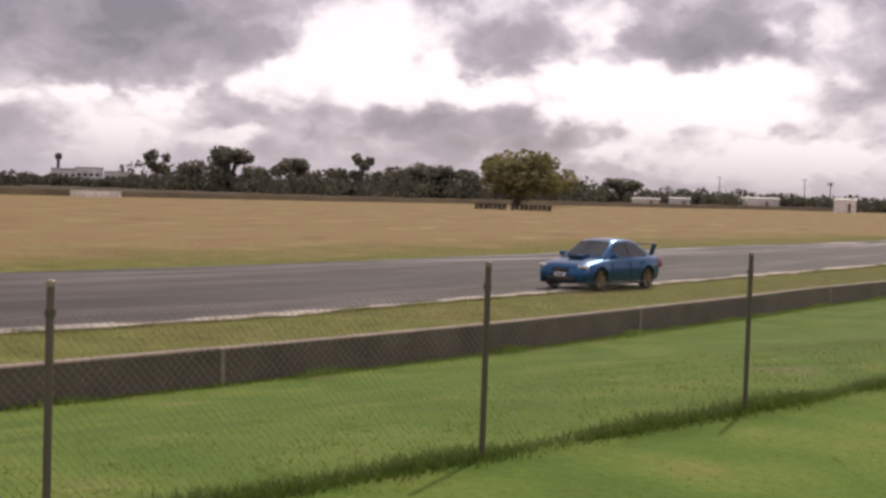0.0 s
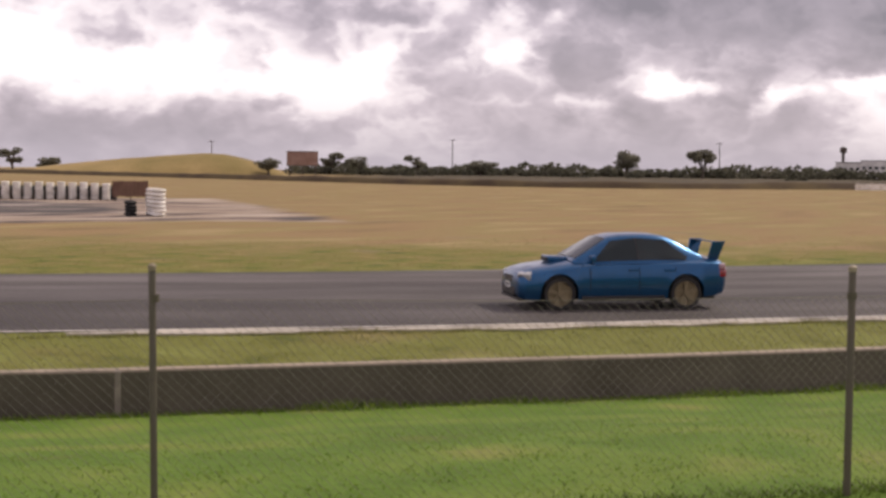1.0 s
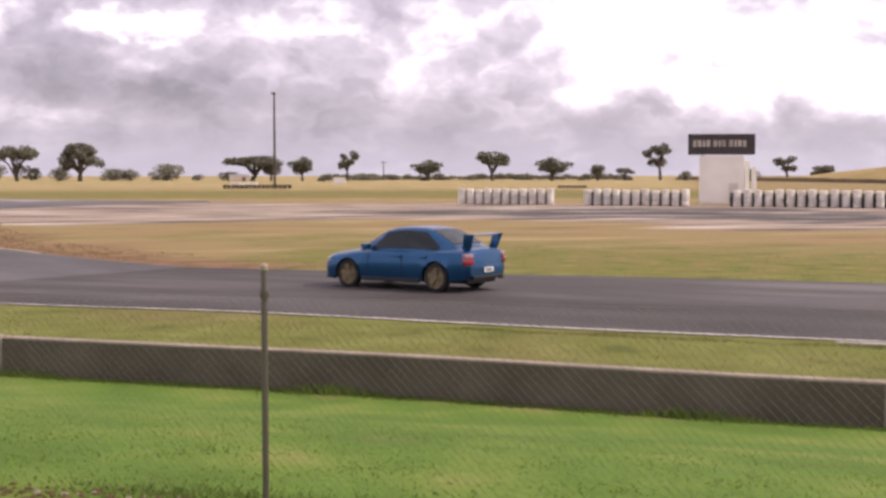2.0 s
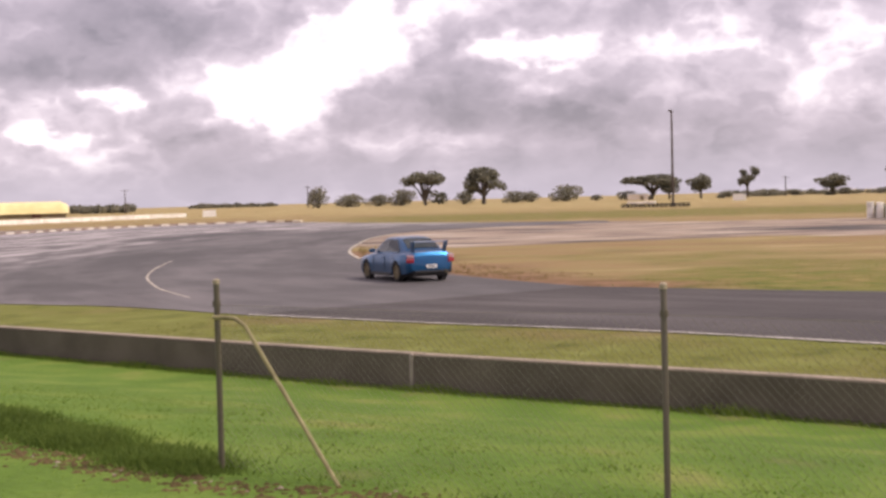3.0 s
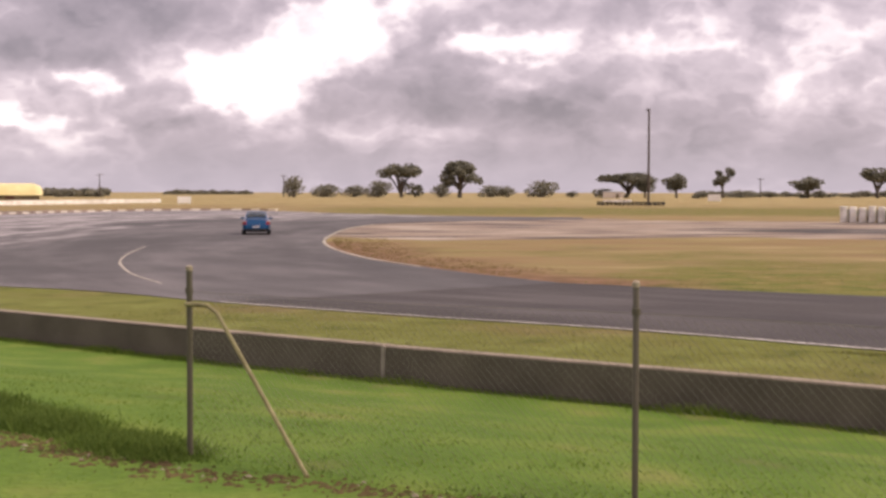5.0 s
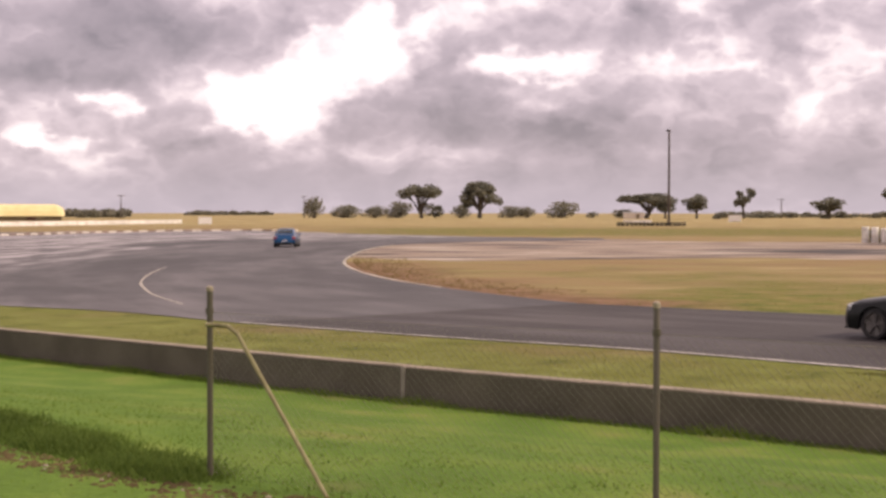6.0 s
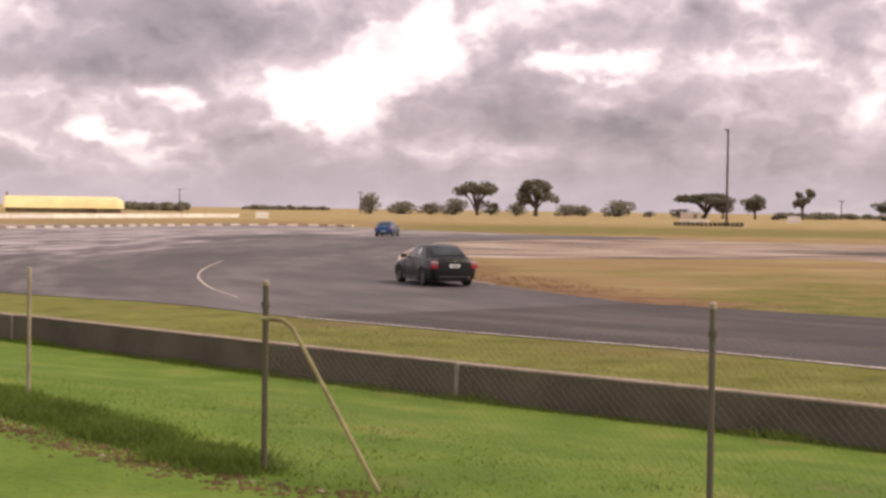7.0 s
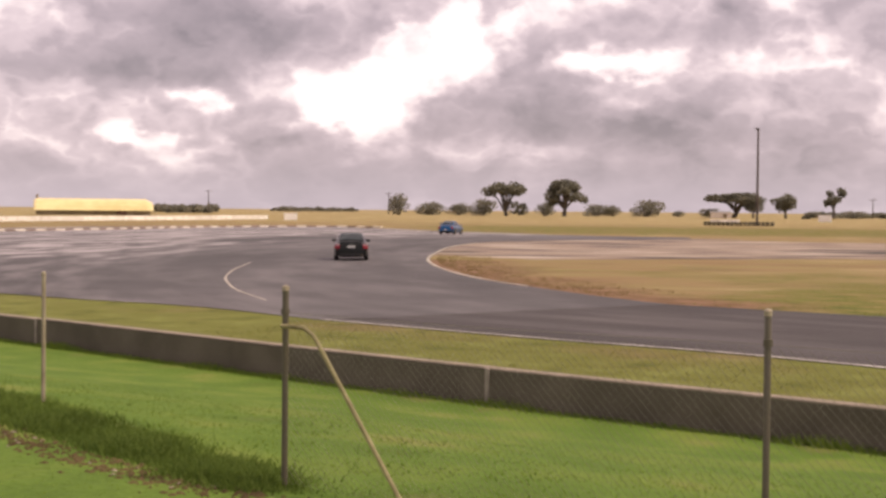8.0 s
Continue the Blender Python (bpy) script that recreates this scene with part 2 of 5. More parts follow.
def asphalt_material(name, dark, light):
    m = material(name, dark, 0.76, 0, 0.3, 0.35, 60, 0.3, light, spec=0.28)
    nt = m.node_tree
    N, L = nt.nodes.new, nt.links.new
    b = nt.nodes["Principled BSDF"]
    src = b.inputs["Base Color"].links[0].from_socket
    at = N("ShaderNodeAttribute")
    at.attribute_name = "along"
    mp = N("ShaderNodeMapping")
    mp.inputs["Scale"].default_value = (0.11, 0.55, 1.0)
    L(at.outputs["Vector"], mp.inputs[0])
    n = N("ShaderNodeTexNoise")
    n.inputs["Scale"].default_value, n.inputs["Detail"].default_value = 1.0, 6
    L(mp.outputs[0], n.inputs["Vector"])
    mr = N("ShaderNodeMapRange")
    mr.inputs["From Min"].default_value, mr.inputs["From Max"].default_value = 0.44, 0.64
    L(n.outputs["Fac"], mr.inputs["Value"])
    # broad worn and rubbered stretches
    mp2, n2 = N("ShaderNodeMapping"), N("ShaderNodeTexNoise")
    mp2.inputs["Scale"].default_value = (0.022, 0.13, 1.0)
    L(at.outputs["Vector"], mp2.inputs[0])
    n2.inputs["Scale"].default_value, n2.inputs["Detail"].default_value = 1.0, 7
    L(mp2.outputs[0], n2.inputs["Vector"])
    mr2, mu = N("ShaderNodeMapRange"), N("ShaderNodeMath")
    mr2.inputs["From Min"].default_value, mr2.inputs["From Max"].default_value = 0.33, 0.62
    L(n2.outputs["Fac"], mr2.inputs["Value"])
    mu.operation = "MULTIPLY"
    L(mr.outputs[0], mu.inputs[0])
    L(mr2.outputs[0], mu.inputs[1])
    # the wide run-off is less driven on: dust and old pale patches lie there
    sp, mo, mu2 = N("ShaderNodeSeparateXYZ"), N("ShaderNodeMapRange"), N("ShaderNodeMath")
    L(at.outputs["Vector"], sp.inputs[0])
    L(sp.outputs[1], mo.inputs["Value"])
    mo.inputs["From Min"].default_value, mo.inputs["From Max"].default_value = 13.0, 36.0
    mo.inputs["To Min"].default_value, mo.inputs["To Max"].default_value = 0.22, 3.0
    mu2.operation, mu2.use_clamp = "MULTIPLY", True
    L(mu.outputs[0], mu2.inputs[0])
    L(mo.outputs[0], mu2.inputs[1])
    mu = mu2
    hs, mv = N("ShaderNodeHueSaturation"), N("ShaderNodeMapRange")
    mv.inputs["To Min"].default_value, mv.inputs["To Max"].default_value = 0.80, 1.35
    L(mr2.outputs[0], mv.inputs["Value"])
    L(mv.outputs[0], hs.inputs["Value"])
    L(src, hs.inputs["Color"])
    x = N("ShaderNodeMix")
    x.data_type = "RGBA"
    L(mu.outputs[0], x.inputs["Factor"])
    L(hs.outputs[0], x.inputs["A"])
    x.inputs["B"].default_value = (0.36, 0.325, 0.33, 1)
    L(x.outputs["Result"], b.inputs["Base Color"])
    return m


M_GROUND = ground_material()
M_ASPHALT = asphalt_material("asphalt", (0.039, 0.032, 0.031), (0.060, 0.052, 0.050))
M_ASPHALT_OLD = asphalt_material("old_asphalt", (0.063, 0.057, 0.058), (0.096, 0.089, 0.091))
M_CONCRETE = material("weathered_concrete", (0.118, 0.099, 0.075), 0.9, 0, 0.35, 1.1, 40, 0.3, (0.080, 0.067, 0.050))
M_COPING = material("pale_concrete", (0.30, 0.24, 0.185), 0.9, 0, 0.3, 2.5, 40, 0.3, (0.22, 0.18, 0.135))
M_LINE = material("road_paint", (0.54, 0.50, 0.45), 0.7, 0, 0.3, 1.5, 30, 0.1, (0.33, 0.30, 0.27))
M_KERB = material("worn_kerb", (0.48, 0.43, 0.36), 0.8, 0, 0.3, 1.2, 20, 0.3, (0.26, 0.23, 0.19))
M_STEEL = material("galvanised_post", (0.105, 0.088, 0.062), 0.52, 0.25, 0.35, 6, 60, 0.1, (0.10, 0.088, 0.062))
M_WIRE = material("galvanised_wire", (0.26, 0.245, 0.185), 0.5, 0.3, 0.25, 10, 80, 0.0)
M_BRACE = material("rusty_yellow_pipe", (0.33, 0.295, 0.145), 0.6, 0.1, 0.35, 8, 60, 0.1, (0.18, 0.15, 0.07))
M_WHITE = material("white_paint", (0.86, 0.83, 0.78), 0.6, 0, 0.2, 1.5, 20, 0.1, (0.62, 0.57, 0.50), object_random=0.12)
M_RUBBER = material("black_rubber", (0.022, 0.021, 0.02), 0.8, 0, 0.3, 6, 50, 0.1)


# ---- geometry helpers ----
def mesh_object(name, bm, mat, parent=None, label="", smooth=False):
    me = bpy.data.meshes.new(name)
    bm.normal_update()
    bm.to_mesh(me)
    bm.free()
    for mm in (mat if isinstance(mat, (list, tuple)) else [mat]):
        me.materials.append(mm)
    if smooth:
        for p in me.polygons:
            p.use_smooth = True
        me.set_sharp_from_angle(angle=radians(38))
    ob = new(name, me)
    if parent:
        ob.parent = parent
    if label:
        ob["label"] = label
    return ob


def part(name, bm, mat, parent, label="", smooth=False):
    return mesh_object(name, bm, mat, parent, label, smooth)


def grid_object(name, verts, nu, nv, mat, attrs=None, smooth=True):
    """A sheet from nu by nv points."""
    i = np.arange((nu - 1) * (nv - 1))
    a = i // (nv - 1) * nv + i % (nv - 1)
    faces = np.stack([a, a + nv, a + nv + 1, a + 1], 1)
    me = bpy.data.meshes.new(name)
    me.from_pydata(verts.tolist(), [], faces.tolist())
    for k, v in (attrs or {}).items():
        if v.ndim == 1:
            me.attributes.new(k, "FLOAT", "POINT").data.foreach_set("value", v.astype(np.float32))
        else:
            me.attributes.new(k, "FLOAT_VECTOR", "POINT").data.foreach_set("vector", v.astype(np.float32).ravel())
    me.materials.append(mat)
    if smooth:
        me.polygons.foreach_set("use_smooth", [True] * len(me.polygons))
    me.update()
    return new(name, me)


def add_box(bm, cx, cy, cz, sx, sy, sz, m=None, bevel=0.0):
    g = bmesh.ops.create_cube(bm, size=1.0)["verts"]
    for v in g:
        v.co = Vector((cx + v.co.x * sx, cy + v.co.y * sy, cz + v.co.z * sz))
    if bevel:
        es = list({e for v in g for e in v.link_edges})
        r = bmesh.ops.bevel(bm, geom=es, offset=bevel, segments=2, affect="EDGES", profile=0.6)
        g = list({v for f in r["faces"] for v in f.verts} | {v for v in g if v.is_valid})
    if m is not None:
        bmesh.ops.transform(bm, matrix=m, verts=g)
    return g


def add_tube(bm, pts, radii, seg=8, caps=True):
    """A tapered tube through points."""
    pts = [Vector(p) for p in pts]
    rings = []
    for i, p in enumerate(pts):
        d = (pts[min(i + 1, len(pts) - 1)] - pts[max(i - 1, 0)]).normalized()
        s = d.cross(Vector((0, 0, 1)))
        if s.length < 1e-3:
            s = Vector((1, 0, 0))
        s.normalize()
        t = s.cross(d)
        r = radii[i] if isinstance(radii, (list, tuple)) else radii
        rings.append([bm.verts.new(p + (s * math.cos(a) + t * math.sin(a)) * r) for a in (2 * math.pi * k / seg for k in range(seg))])
    for a, b in zip(rings, rings[1:]):
        for k in range(seg):
            bm.faces.new((a[k], a[(k + 1) % seg], b[(k + 1) % seg], b[k]))
    if caps:
        bm.faces.new(list(reversed(rings[0])))
        bm.faces.new(rings[-1])


def smoothstep(a, b, x):
    k = np.clip((np.asarray(x, float) - a) / (b - a), 0, 1)
    return k * k * (3 - 2 * k)


def curve_points(ctrl, n):
    """n points at even steps along a smooth curve through the control points."""
    c = np.array(ctrl, float)
    c = np.vstack([2 * c[0] - c[1], c, 2 * c[-1] - c[-2]])
    out = []
    for i in range(1, len(c) - 2):
        for t in np.linspace(0, 1, 24, endpoint=False):
            p0, p1, p2, p3 = c[i - 1:i + 3]
            out.append(0.5 * (2 * p1 + (p2 - p0) * t + (2 * p0 - 5 * p1 + 4 * p2 - p3) * t * t + (3 * p1 - p0 - 3 * p2 + p3) * t ** 3))
    out.append(c[-2])
    out = np.array(out)
    s = np.concatenate([[0], np.cumsum(np.linalg.norm(np.diff(out[:, :2], axis=0), axis=1))])
    q = np.linspace(0, s[-1], n)
    return np.stack([np.interp(q, s, out[:, k]) for k in range(out.shape[1])], 1)


FN = (math.sin(radians(36.5)), math.cos(radians(36.5)))      # across the spectator fence
FT = (FN[1], -FN[0])                                         # along it


def ground_z(x, y):
    """Spectator bank by the fence, level circuit, a slight rise in the distance."""
    x, y = np.asarray(x, float), np.asarray(y, float)
    u = FN[0] * x + FN[1] * y
    return 0.985 * (1 - smoothstep(6.4, 15.2, u)) + 1.6 * smoothstep(120, 600, np.hypot(x, y))


def gz(x, y):
    return float(ground_z(x, y))


def bearing(az, d):
    return d * math.sin(radians(az)), d * math.cos(radians(az))


def poly_distance(px, py, line):
    """Distance from points to a polyline."""
    best = np.full(px.shape, 1e9)
    for a, b in zip(line, line[1:]):
        ax, ay, dx, dy = a[0], a[1], b[0] - a[0], b[1] - a[1]
        t = np.clip(((px - ax) * dx + (py - ay) * dy) / (dx * dx + dy * dy), 0, 1)
        best = np.minimum(best, np.hypot(px - ax - t * dx, py - ay - t * dy))
    return best


def inside(px, py, ring):
    res = np.zeros(px.shape, bool)
    for a, b in zip(ring, np.roll(ring, -1, axis=0)):
        if a[1] == b[1]:
            continue
        c = (a[1] > py) != (b[1] > py)
        res ^= c & (px < (b[0] - a[0]) * (py - a[1]) / (b[1] - a[1]) + a[0])
    return res


# ---- plan of the circuit ----
NEAR_EDGE = curve_points([(92, -26), (61.8, -10.4), (49.5, -4.0), (35.2, 3.6), (28, 7.3), (22, 11.3), (17.3, 14.7), (10.1, 20.7), (5.1, 25.6), (1.3, 28.5), (-3.4, 32.5)], 120)
FAR_EDGE = curve_points([(125, -27), (105, -17.7), (78.5, -3.9), (59.8, 5.0), (46.9, 11.3), (37, 16.9), (27.5, 22.8), (21.5, 27.2), (16, 31.6), (10.6, 35.4), (5.8, 39.2)], 120)
HAIRPIN_IN = curve_points([(5.8, 39.2), (4.2, 42.5), (2.3, 47.4), (0.3, 54), (-1.2, 63), (-1.9, 73), (-1.7, 84), (-1, 97), (0.6, 108), (2.6, 115), (6, 120), (12, 126), (17, 129), (22, 132.5)], 160)
HAIRPIN_OUT = curve_points([(-3.4, 32.5), (-7.4, 36.7), (-13.3, 40.6), (-27, 52), (-48, 75), (-60, 100), (-62, 130), (-52, 162), (-36, 188), (-22, 196), (-10, 182), (-2, 166), (10, 150), (17, 144), (23, 141)], 160)
WALL_LINE = curve_points([(64, -21), (40, -6.9), (31.9, -2.6), (23, 2.3), (15.5, 7), (11.6, 9.8), (8, 12.5), (5.1, 15.2), (0.6, 18.8), (-2.7, 21.6), (-9, 27.1), (-20, 36.5), (-34, 48)], 200)
HEDGE_LINE = curve_points([(222, 400), (214, 330), (203, 252), (190, 188), (181, 140), (188, 112), (221, 88), (277, 50), (330, 20), (400, -40), (460, -110)], 120)


# ---- ground ----
def axis(lo, hi, step, far):
    core = list(np.arange(lo, hi + step / 2, step))
    a, b, d = lo, hi, step
    left, right = [], []
    while a > -far or b < far:
        d *= 1.16
        a -= d
        b += d
        left.append(a)
        right.append(b)
    return np.array(left[::-1] + core + right)


def make_ground():
    xs, ys = axis(-45, 85, 0.9, 4200), axis(-20, 125, 0.9, 4200)
    X, Y = np.meshgrid(xs, ys, indexing="ij")
    x, y = X.ravel(), Y.ravel()
    z = ground_z(x, y)
    u = FN[0] * x + FN[1] * y
    r = np.hypot(x, y)
    d_wall = poly_distance(x, y, WALL_LINE[::6])
    wall_u = np.interp(-FT[0] * x - FT[1] * y, -(FT[0] * WALL_LINE[:, 0] + FT[1] * WALL_LINE[:, 1]), FN[0] * WALL_LINE[:, 0] + FN[1] * WALL_LINE[:, 1])
    near = u < wall_u
    d_far = np.minimum(poly_distance(x, y, FAR_EDGE[::6]), poly_distance(x, y, HAIRPIN_IN[:8:3]))
    lush = np.where(near, 1.0, 0.0)
    mixed = np.where(near, 0.0, np.clip(1.15 - 0.15 * smoothstep(20, 40, x) - d_far / (24.0 - 10 * smoothstep(30, 46, x)), 0, 1))
    road_side = (~near) & (poly_distance(x, y, NEAR_EDGE[::6]) < 30) & (u < wall_u + 12)
    mixed = np.where(road_side, 1.0, mixed)
    lush = np.where(road_side, 0.36, lush)
    lush = np.where(~near & ~road_side, np.clip(0.34 + 0.16 * smoothstep(30, 46, x) - d_far / (12.0 - 6 * smoothstep(30, 46, x)), 0, 1), lush)
    # greener belt on the plain beyond the hairpin
    far_az, r_far = np.degrees(np.arctan2(x, y)), np.hypot(x, y)
    belt = 0.72 * smoothstep(148, 165, r_far) * (1 - smoothstep(205, 245, r_far)) * smoothstep(-6, 2, far_az) * (1 - smoothstep(30, 40, far_az))
    mixed = np.where(near | road_side, mixed, np.maximum(mixed, belt))
    tip = np.hypot(x - 3, y - 50)
    mixed = mixed * np.where(near | road_side, 1, smoothstep(3, 12, tip))
    lush = lush * np.where(near | road_side, 1, smoothstep(8, 18, tip))
    soil = np.clip(1.15 - poly_distance(x, y, HAIRPIN_IN[:52:4]) / 5.0, 0, 1) * 0.85 * (~near) * (~road_side)
    soil = np.where(road_side, 0.2, soil)
    ring = np.array([(-1.5, 80), (4, 73), (12, 76), (22, 79), (29, 73), (36, 66), (30, 60), (37, 55), (44, 53), (50, 46), (62, 62), (82, 92), (60, 108), (44, 121), (24, 128), (8, 123), (0, 110)])
    gravel = inside(x, y, ring) * np.clip(poly_distance(x, y, np.vstack([ring, ring[:1]])) / 4.0 + 0.35, 0, 1)
    gravel = np.maximum(gravel, 0.85 * np.clip(1.3 - poly_distance(x, y, HAIRPIN_IN[70:]) / 6.0, 0, 1) * (~near))
    gravel = np.maximum(gravel, 0.8 * (poly_distance(x, y, HAIRPIN_OUT[85:118]) < 7))
    # dark old tarmac showing through below the tyre stacks
    yard = np.array([bearing(a, d) for a, d in ((12, 96), (20, 89), (29, 82), (36, 78), (38.5, 81), (38, 100), (33, 114), (25, 109), (18, 103))])
    wet = inside(x, y, yard) * np.clip(poly_distance(x, y, np.vstack([yard, yard[:1]])) / 5.0 + 0.35, 0, 1) * 0.95
    az = np.degrees(np.arctan2(x, y))
    hx = np.interp(az, np.degrees(np.arctan2(HEDGE_LINE[:, 0], HEDGE_LINE[:, 1])), np.hypot(HEDGE_LINE[:, 0], HEDGE_LINE[:, 1]))
    scrub = np.where((az > 44) & (az < 140), smoothstep(hx - 2, hx + 6, r), 0) * smoothstep(44, 50, az)
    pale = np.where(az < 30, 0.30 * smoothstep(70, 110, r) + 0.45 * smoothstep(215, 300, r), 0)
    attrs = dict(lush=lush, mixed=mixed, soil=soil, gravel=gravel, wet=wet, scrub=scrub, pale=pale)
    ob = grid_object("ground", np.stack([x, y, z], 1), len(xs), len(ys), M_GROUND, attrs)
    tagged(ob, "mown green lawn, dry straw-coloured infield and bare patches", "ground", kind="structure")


def band(name, a, b, nv, mat, lift, label, category):
    """A sheet between two edges, laid on the ground."""
    t = np.linspace(0, 1, nv)[None, :, None]
    p = a[:, None, :2] * (1 - t) + b[:, None, :2] * t
    q = p.reshape(-1, 2)
    v = np.column_stack([q, ground_z(q[:, 0], q[:, 1]) + lift])
    s = np.concatenate([[0], np.cumsum(np.linalg.norm(np.diff((a + b)[:, :2] / 2, axis=0), axis=1))])
    w = np.linalg.norm((a - b)[:, :2], axis=1)
    along = np.stack([np.repeat(s, nv), (w[:, None] * np.linspace(0, 1, nv)[None]).ravel(), np.zeros(len(q))], 1)
    ob = grid_object(name, v, len(a), nv, mat, {"along": along})
    return tagged(ob, label, category, kind="structure")


def strip(name, line, width, mat, lift, label, category, ragged=0.0, side=0.0, thick=0.0):
    """A painted line or low kerb that follows a line of the plan."""
    line = np.asarray(line)[:, :2]
    d = np.gradient(line, axis=0)
    d /= np.linalg.norm(d, axis=1)[:, None]
    n = np.stack([-d[:, 1], d[:, 0]], 1)
    rng = np.random.RandomState(len(line))
    w = width * (1 + ragged * np.convolve(rng.rand(len(line) + 6) * 2 - 1, np.ones(7) / 3.2, "valid"))
    a, b = line + n * (side - w / 2)[:, None], line + n * (side + w / 2)[:, None]
    if not thick:
        return band(name, a, b, 3, mat, lift, label, category)
    rows = []
    for p, h in ((a, -0.05), (a, thick), (b, thick), (b, -0.05)):
        rows.append(np.column_stack([p, ground_z(p[:, 0], p[:, 1]) + h]))
    v = np.stack(rows, 1).reshape(-1, 3)
    return tagged(grid_object(name, v, len(line), 4, mat, smooth=False), label, category, kind="structure")


make_ground()
band("road", NEAR_EDGE, FAR_EDGE, 14, M_ASPHALT, 0.015, "dark grey asphalt of the main straight", "road")
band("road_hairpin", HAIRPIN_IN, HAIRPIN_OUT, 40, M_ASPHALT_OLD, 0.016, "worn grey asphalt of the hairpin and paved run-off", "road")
strip("trim_edge_kerb", curve_points(NEAR_EDGE[NEAR_EDGE[:, 0] > 10.4][::4], 420), 0.46, M_KERB, 0.02, "worn pale concrete kerb at the grass edge", "kerb", 0.85, 0.3, 0.03)
strip("trim_edge_line", NEAR_EDGE[80:], 0.16, M_LINE, 0.022, "thin white edge line", "line", 0.15, -0.1)
strip("trim_outer_line", curve_points([(-5.7, 39.2), (-5.92, 39.8), (-7.27, 43.7), (-8.3, 47.8), (-9.1, 51.8), (-9.8, 57.3), (-10.25, 63.2), (-10.4, 66)], 60), 0.09, M_KERB, 0.024, "curved worn white line on the asphalt", "line", 0.2)
strip("trim_inner_kerb", HAIRPIN_IN[14:112], 0.16, M_KERB, 0.02, "worn white kerb round the inside of the hairpin", "kerb", 0.3, 0.1, 0.04)
strip("trim_far_line", curve_points([(-16, 150), (-8, 158), (-5, 166), (-9, 176)], 40), 0.5, M_LINE, 0.03, "curved white line far across the asphalt", "line", 0.2)


# ---- barrier wall ----
def make_barrier():
    wall = tagged(new("wall_barrier"), "low dark weathered concrete barrier with a worn top edge paled as sunlit", "barrier", kind="structure")
    s = np.concatenate([[0], np.cumsum(np.linalg.norm(np.diff(WALL_LINE, axis=0), axis=1))])
    total = s[-1]
    q0 = float(np.interp(-8.97, -WALL_LINE[:, 0], s)) % 11.25
    length = 11.25
    while q0 < total - length:
        q = np.linspace(q0 + 0.012, q0 + length - 0.012, 9)
        p = np.stack([np.interp(q, s, WALL_LINE[:, i]) for i in (0, 1)], 1)
        d = np.gradient(p, axis=0)
        d /= np.linalg.norm(d, axis=1)[:, None]
        nn = np.stack([-d[:, 1], d[:, 0]], 1)
        # top strip in a paler concrete than the panels paints the sunlit upper edge
        for name, prof, mat in (("concrete_panel", ((-0.13, -0.25), (-0.11, 0.476), (0.11, 0.476), (0.13, -0.25)), M_CONCRETE),
                                ("lit_coping", ((-0.113, 0.477), (-0.105, 0.498), (0.0, 0.503), (0.105, 0.498), (0.113, 0.477)), M_COPING)):
            bm = bmesh.new()
            tilt = random.uniform(-0.012, 0.012)
            rings = []
            for i in range(len(p)):
                rings.append([bm.verts.new((p[i, 0] + nn[i, 0] * o, p[i, 1] + nn[i, 1] * o, z + tilt)) for o, z in prof])
            m = len(prof)
            for a, b in zip(rings, rings[1:]):
                for j in range(m):
                    bm.faces.new((a[j], b[j], b[(j + 1) % m], a[(j + 1) % m]))
            bm.faces.new(rings[0])
            bm.faces.new(list(reversed(rings[-1])))
            bmesh.ops.recalc_face_normals(bm, faces=bm.faces)
            part(name, bm, mat, wall)
        # joint cover between two panels
        e = p[-1] + d[-1] * 0.012
        ang = math.atan2(d[-1, 1], d[-1, 0])
        bm = bmesh.new()
        add_box(bm, 0, 0, 0.125, 0.07, 0.275, 0.735, Matrix.Translation((e[0], e[1], 0)) @ Matrix.Rotation(ang, 4, "Z"), 0.012)
        part("joint_post", bm, M_CONCRETE_PALE, wall)
        q0 += length


M_CONCRETE_PALE = material("joint_concrete", (0.30, 0.26, 0.22), 0.9, 0, 0.3, 3, 40, 0.3, (0.18, 0.15, 0.13))


# ---- spectator fence ----
def fence_point(s, z=0.0):
    return Vector((6.2 * FN[0] + s * FT[0], 6.2 * FN[1] + s * FT[1], z))


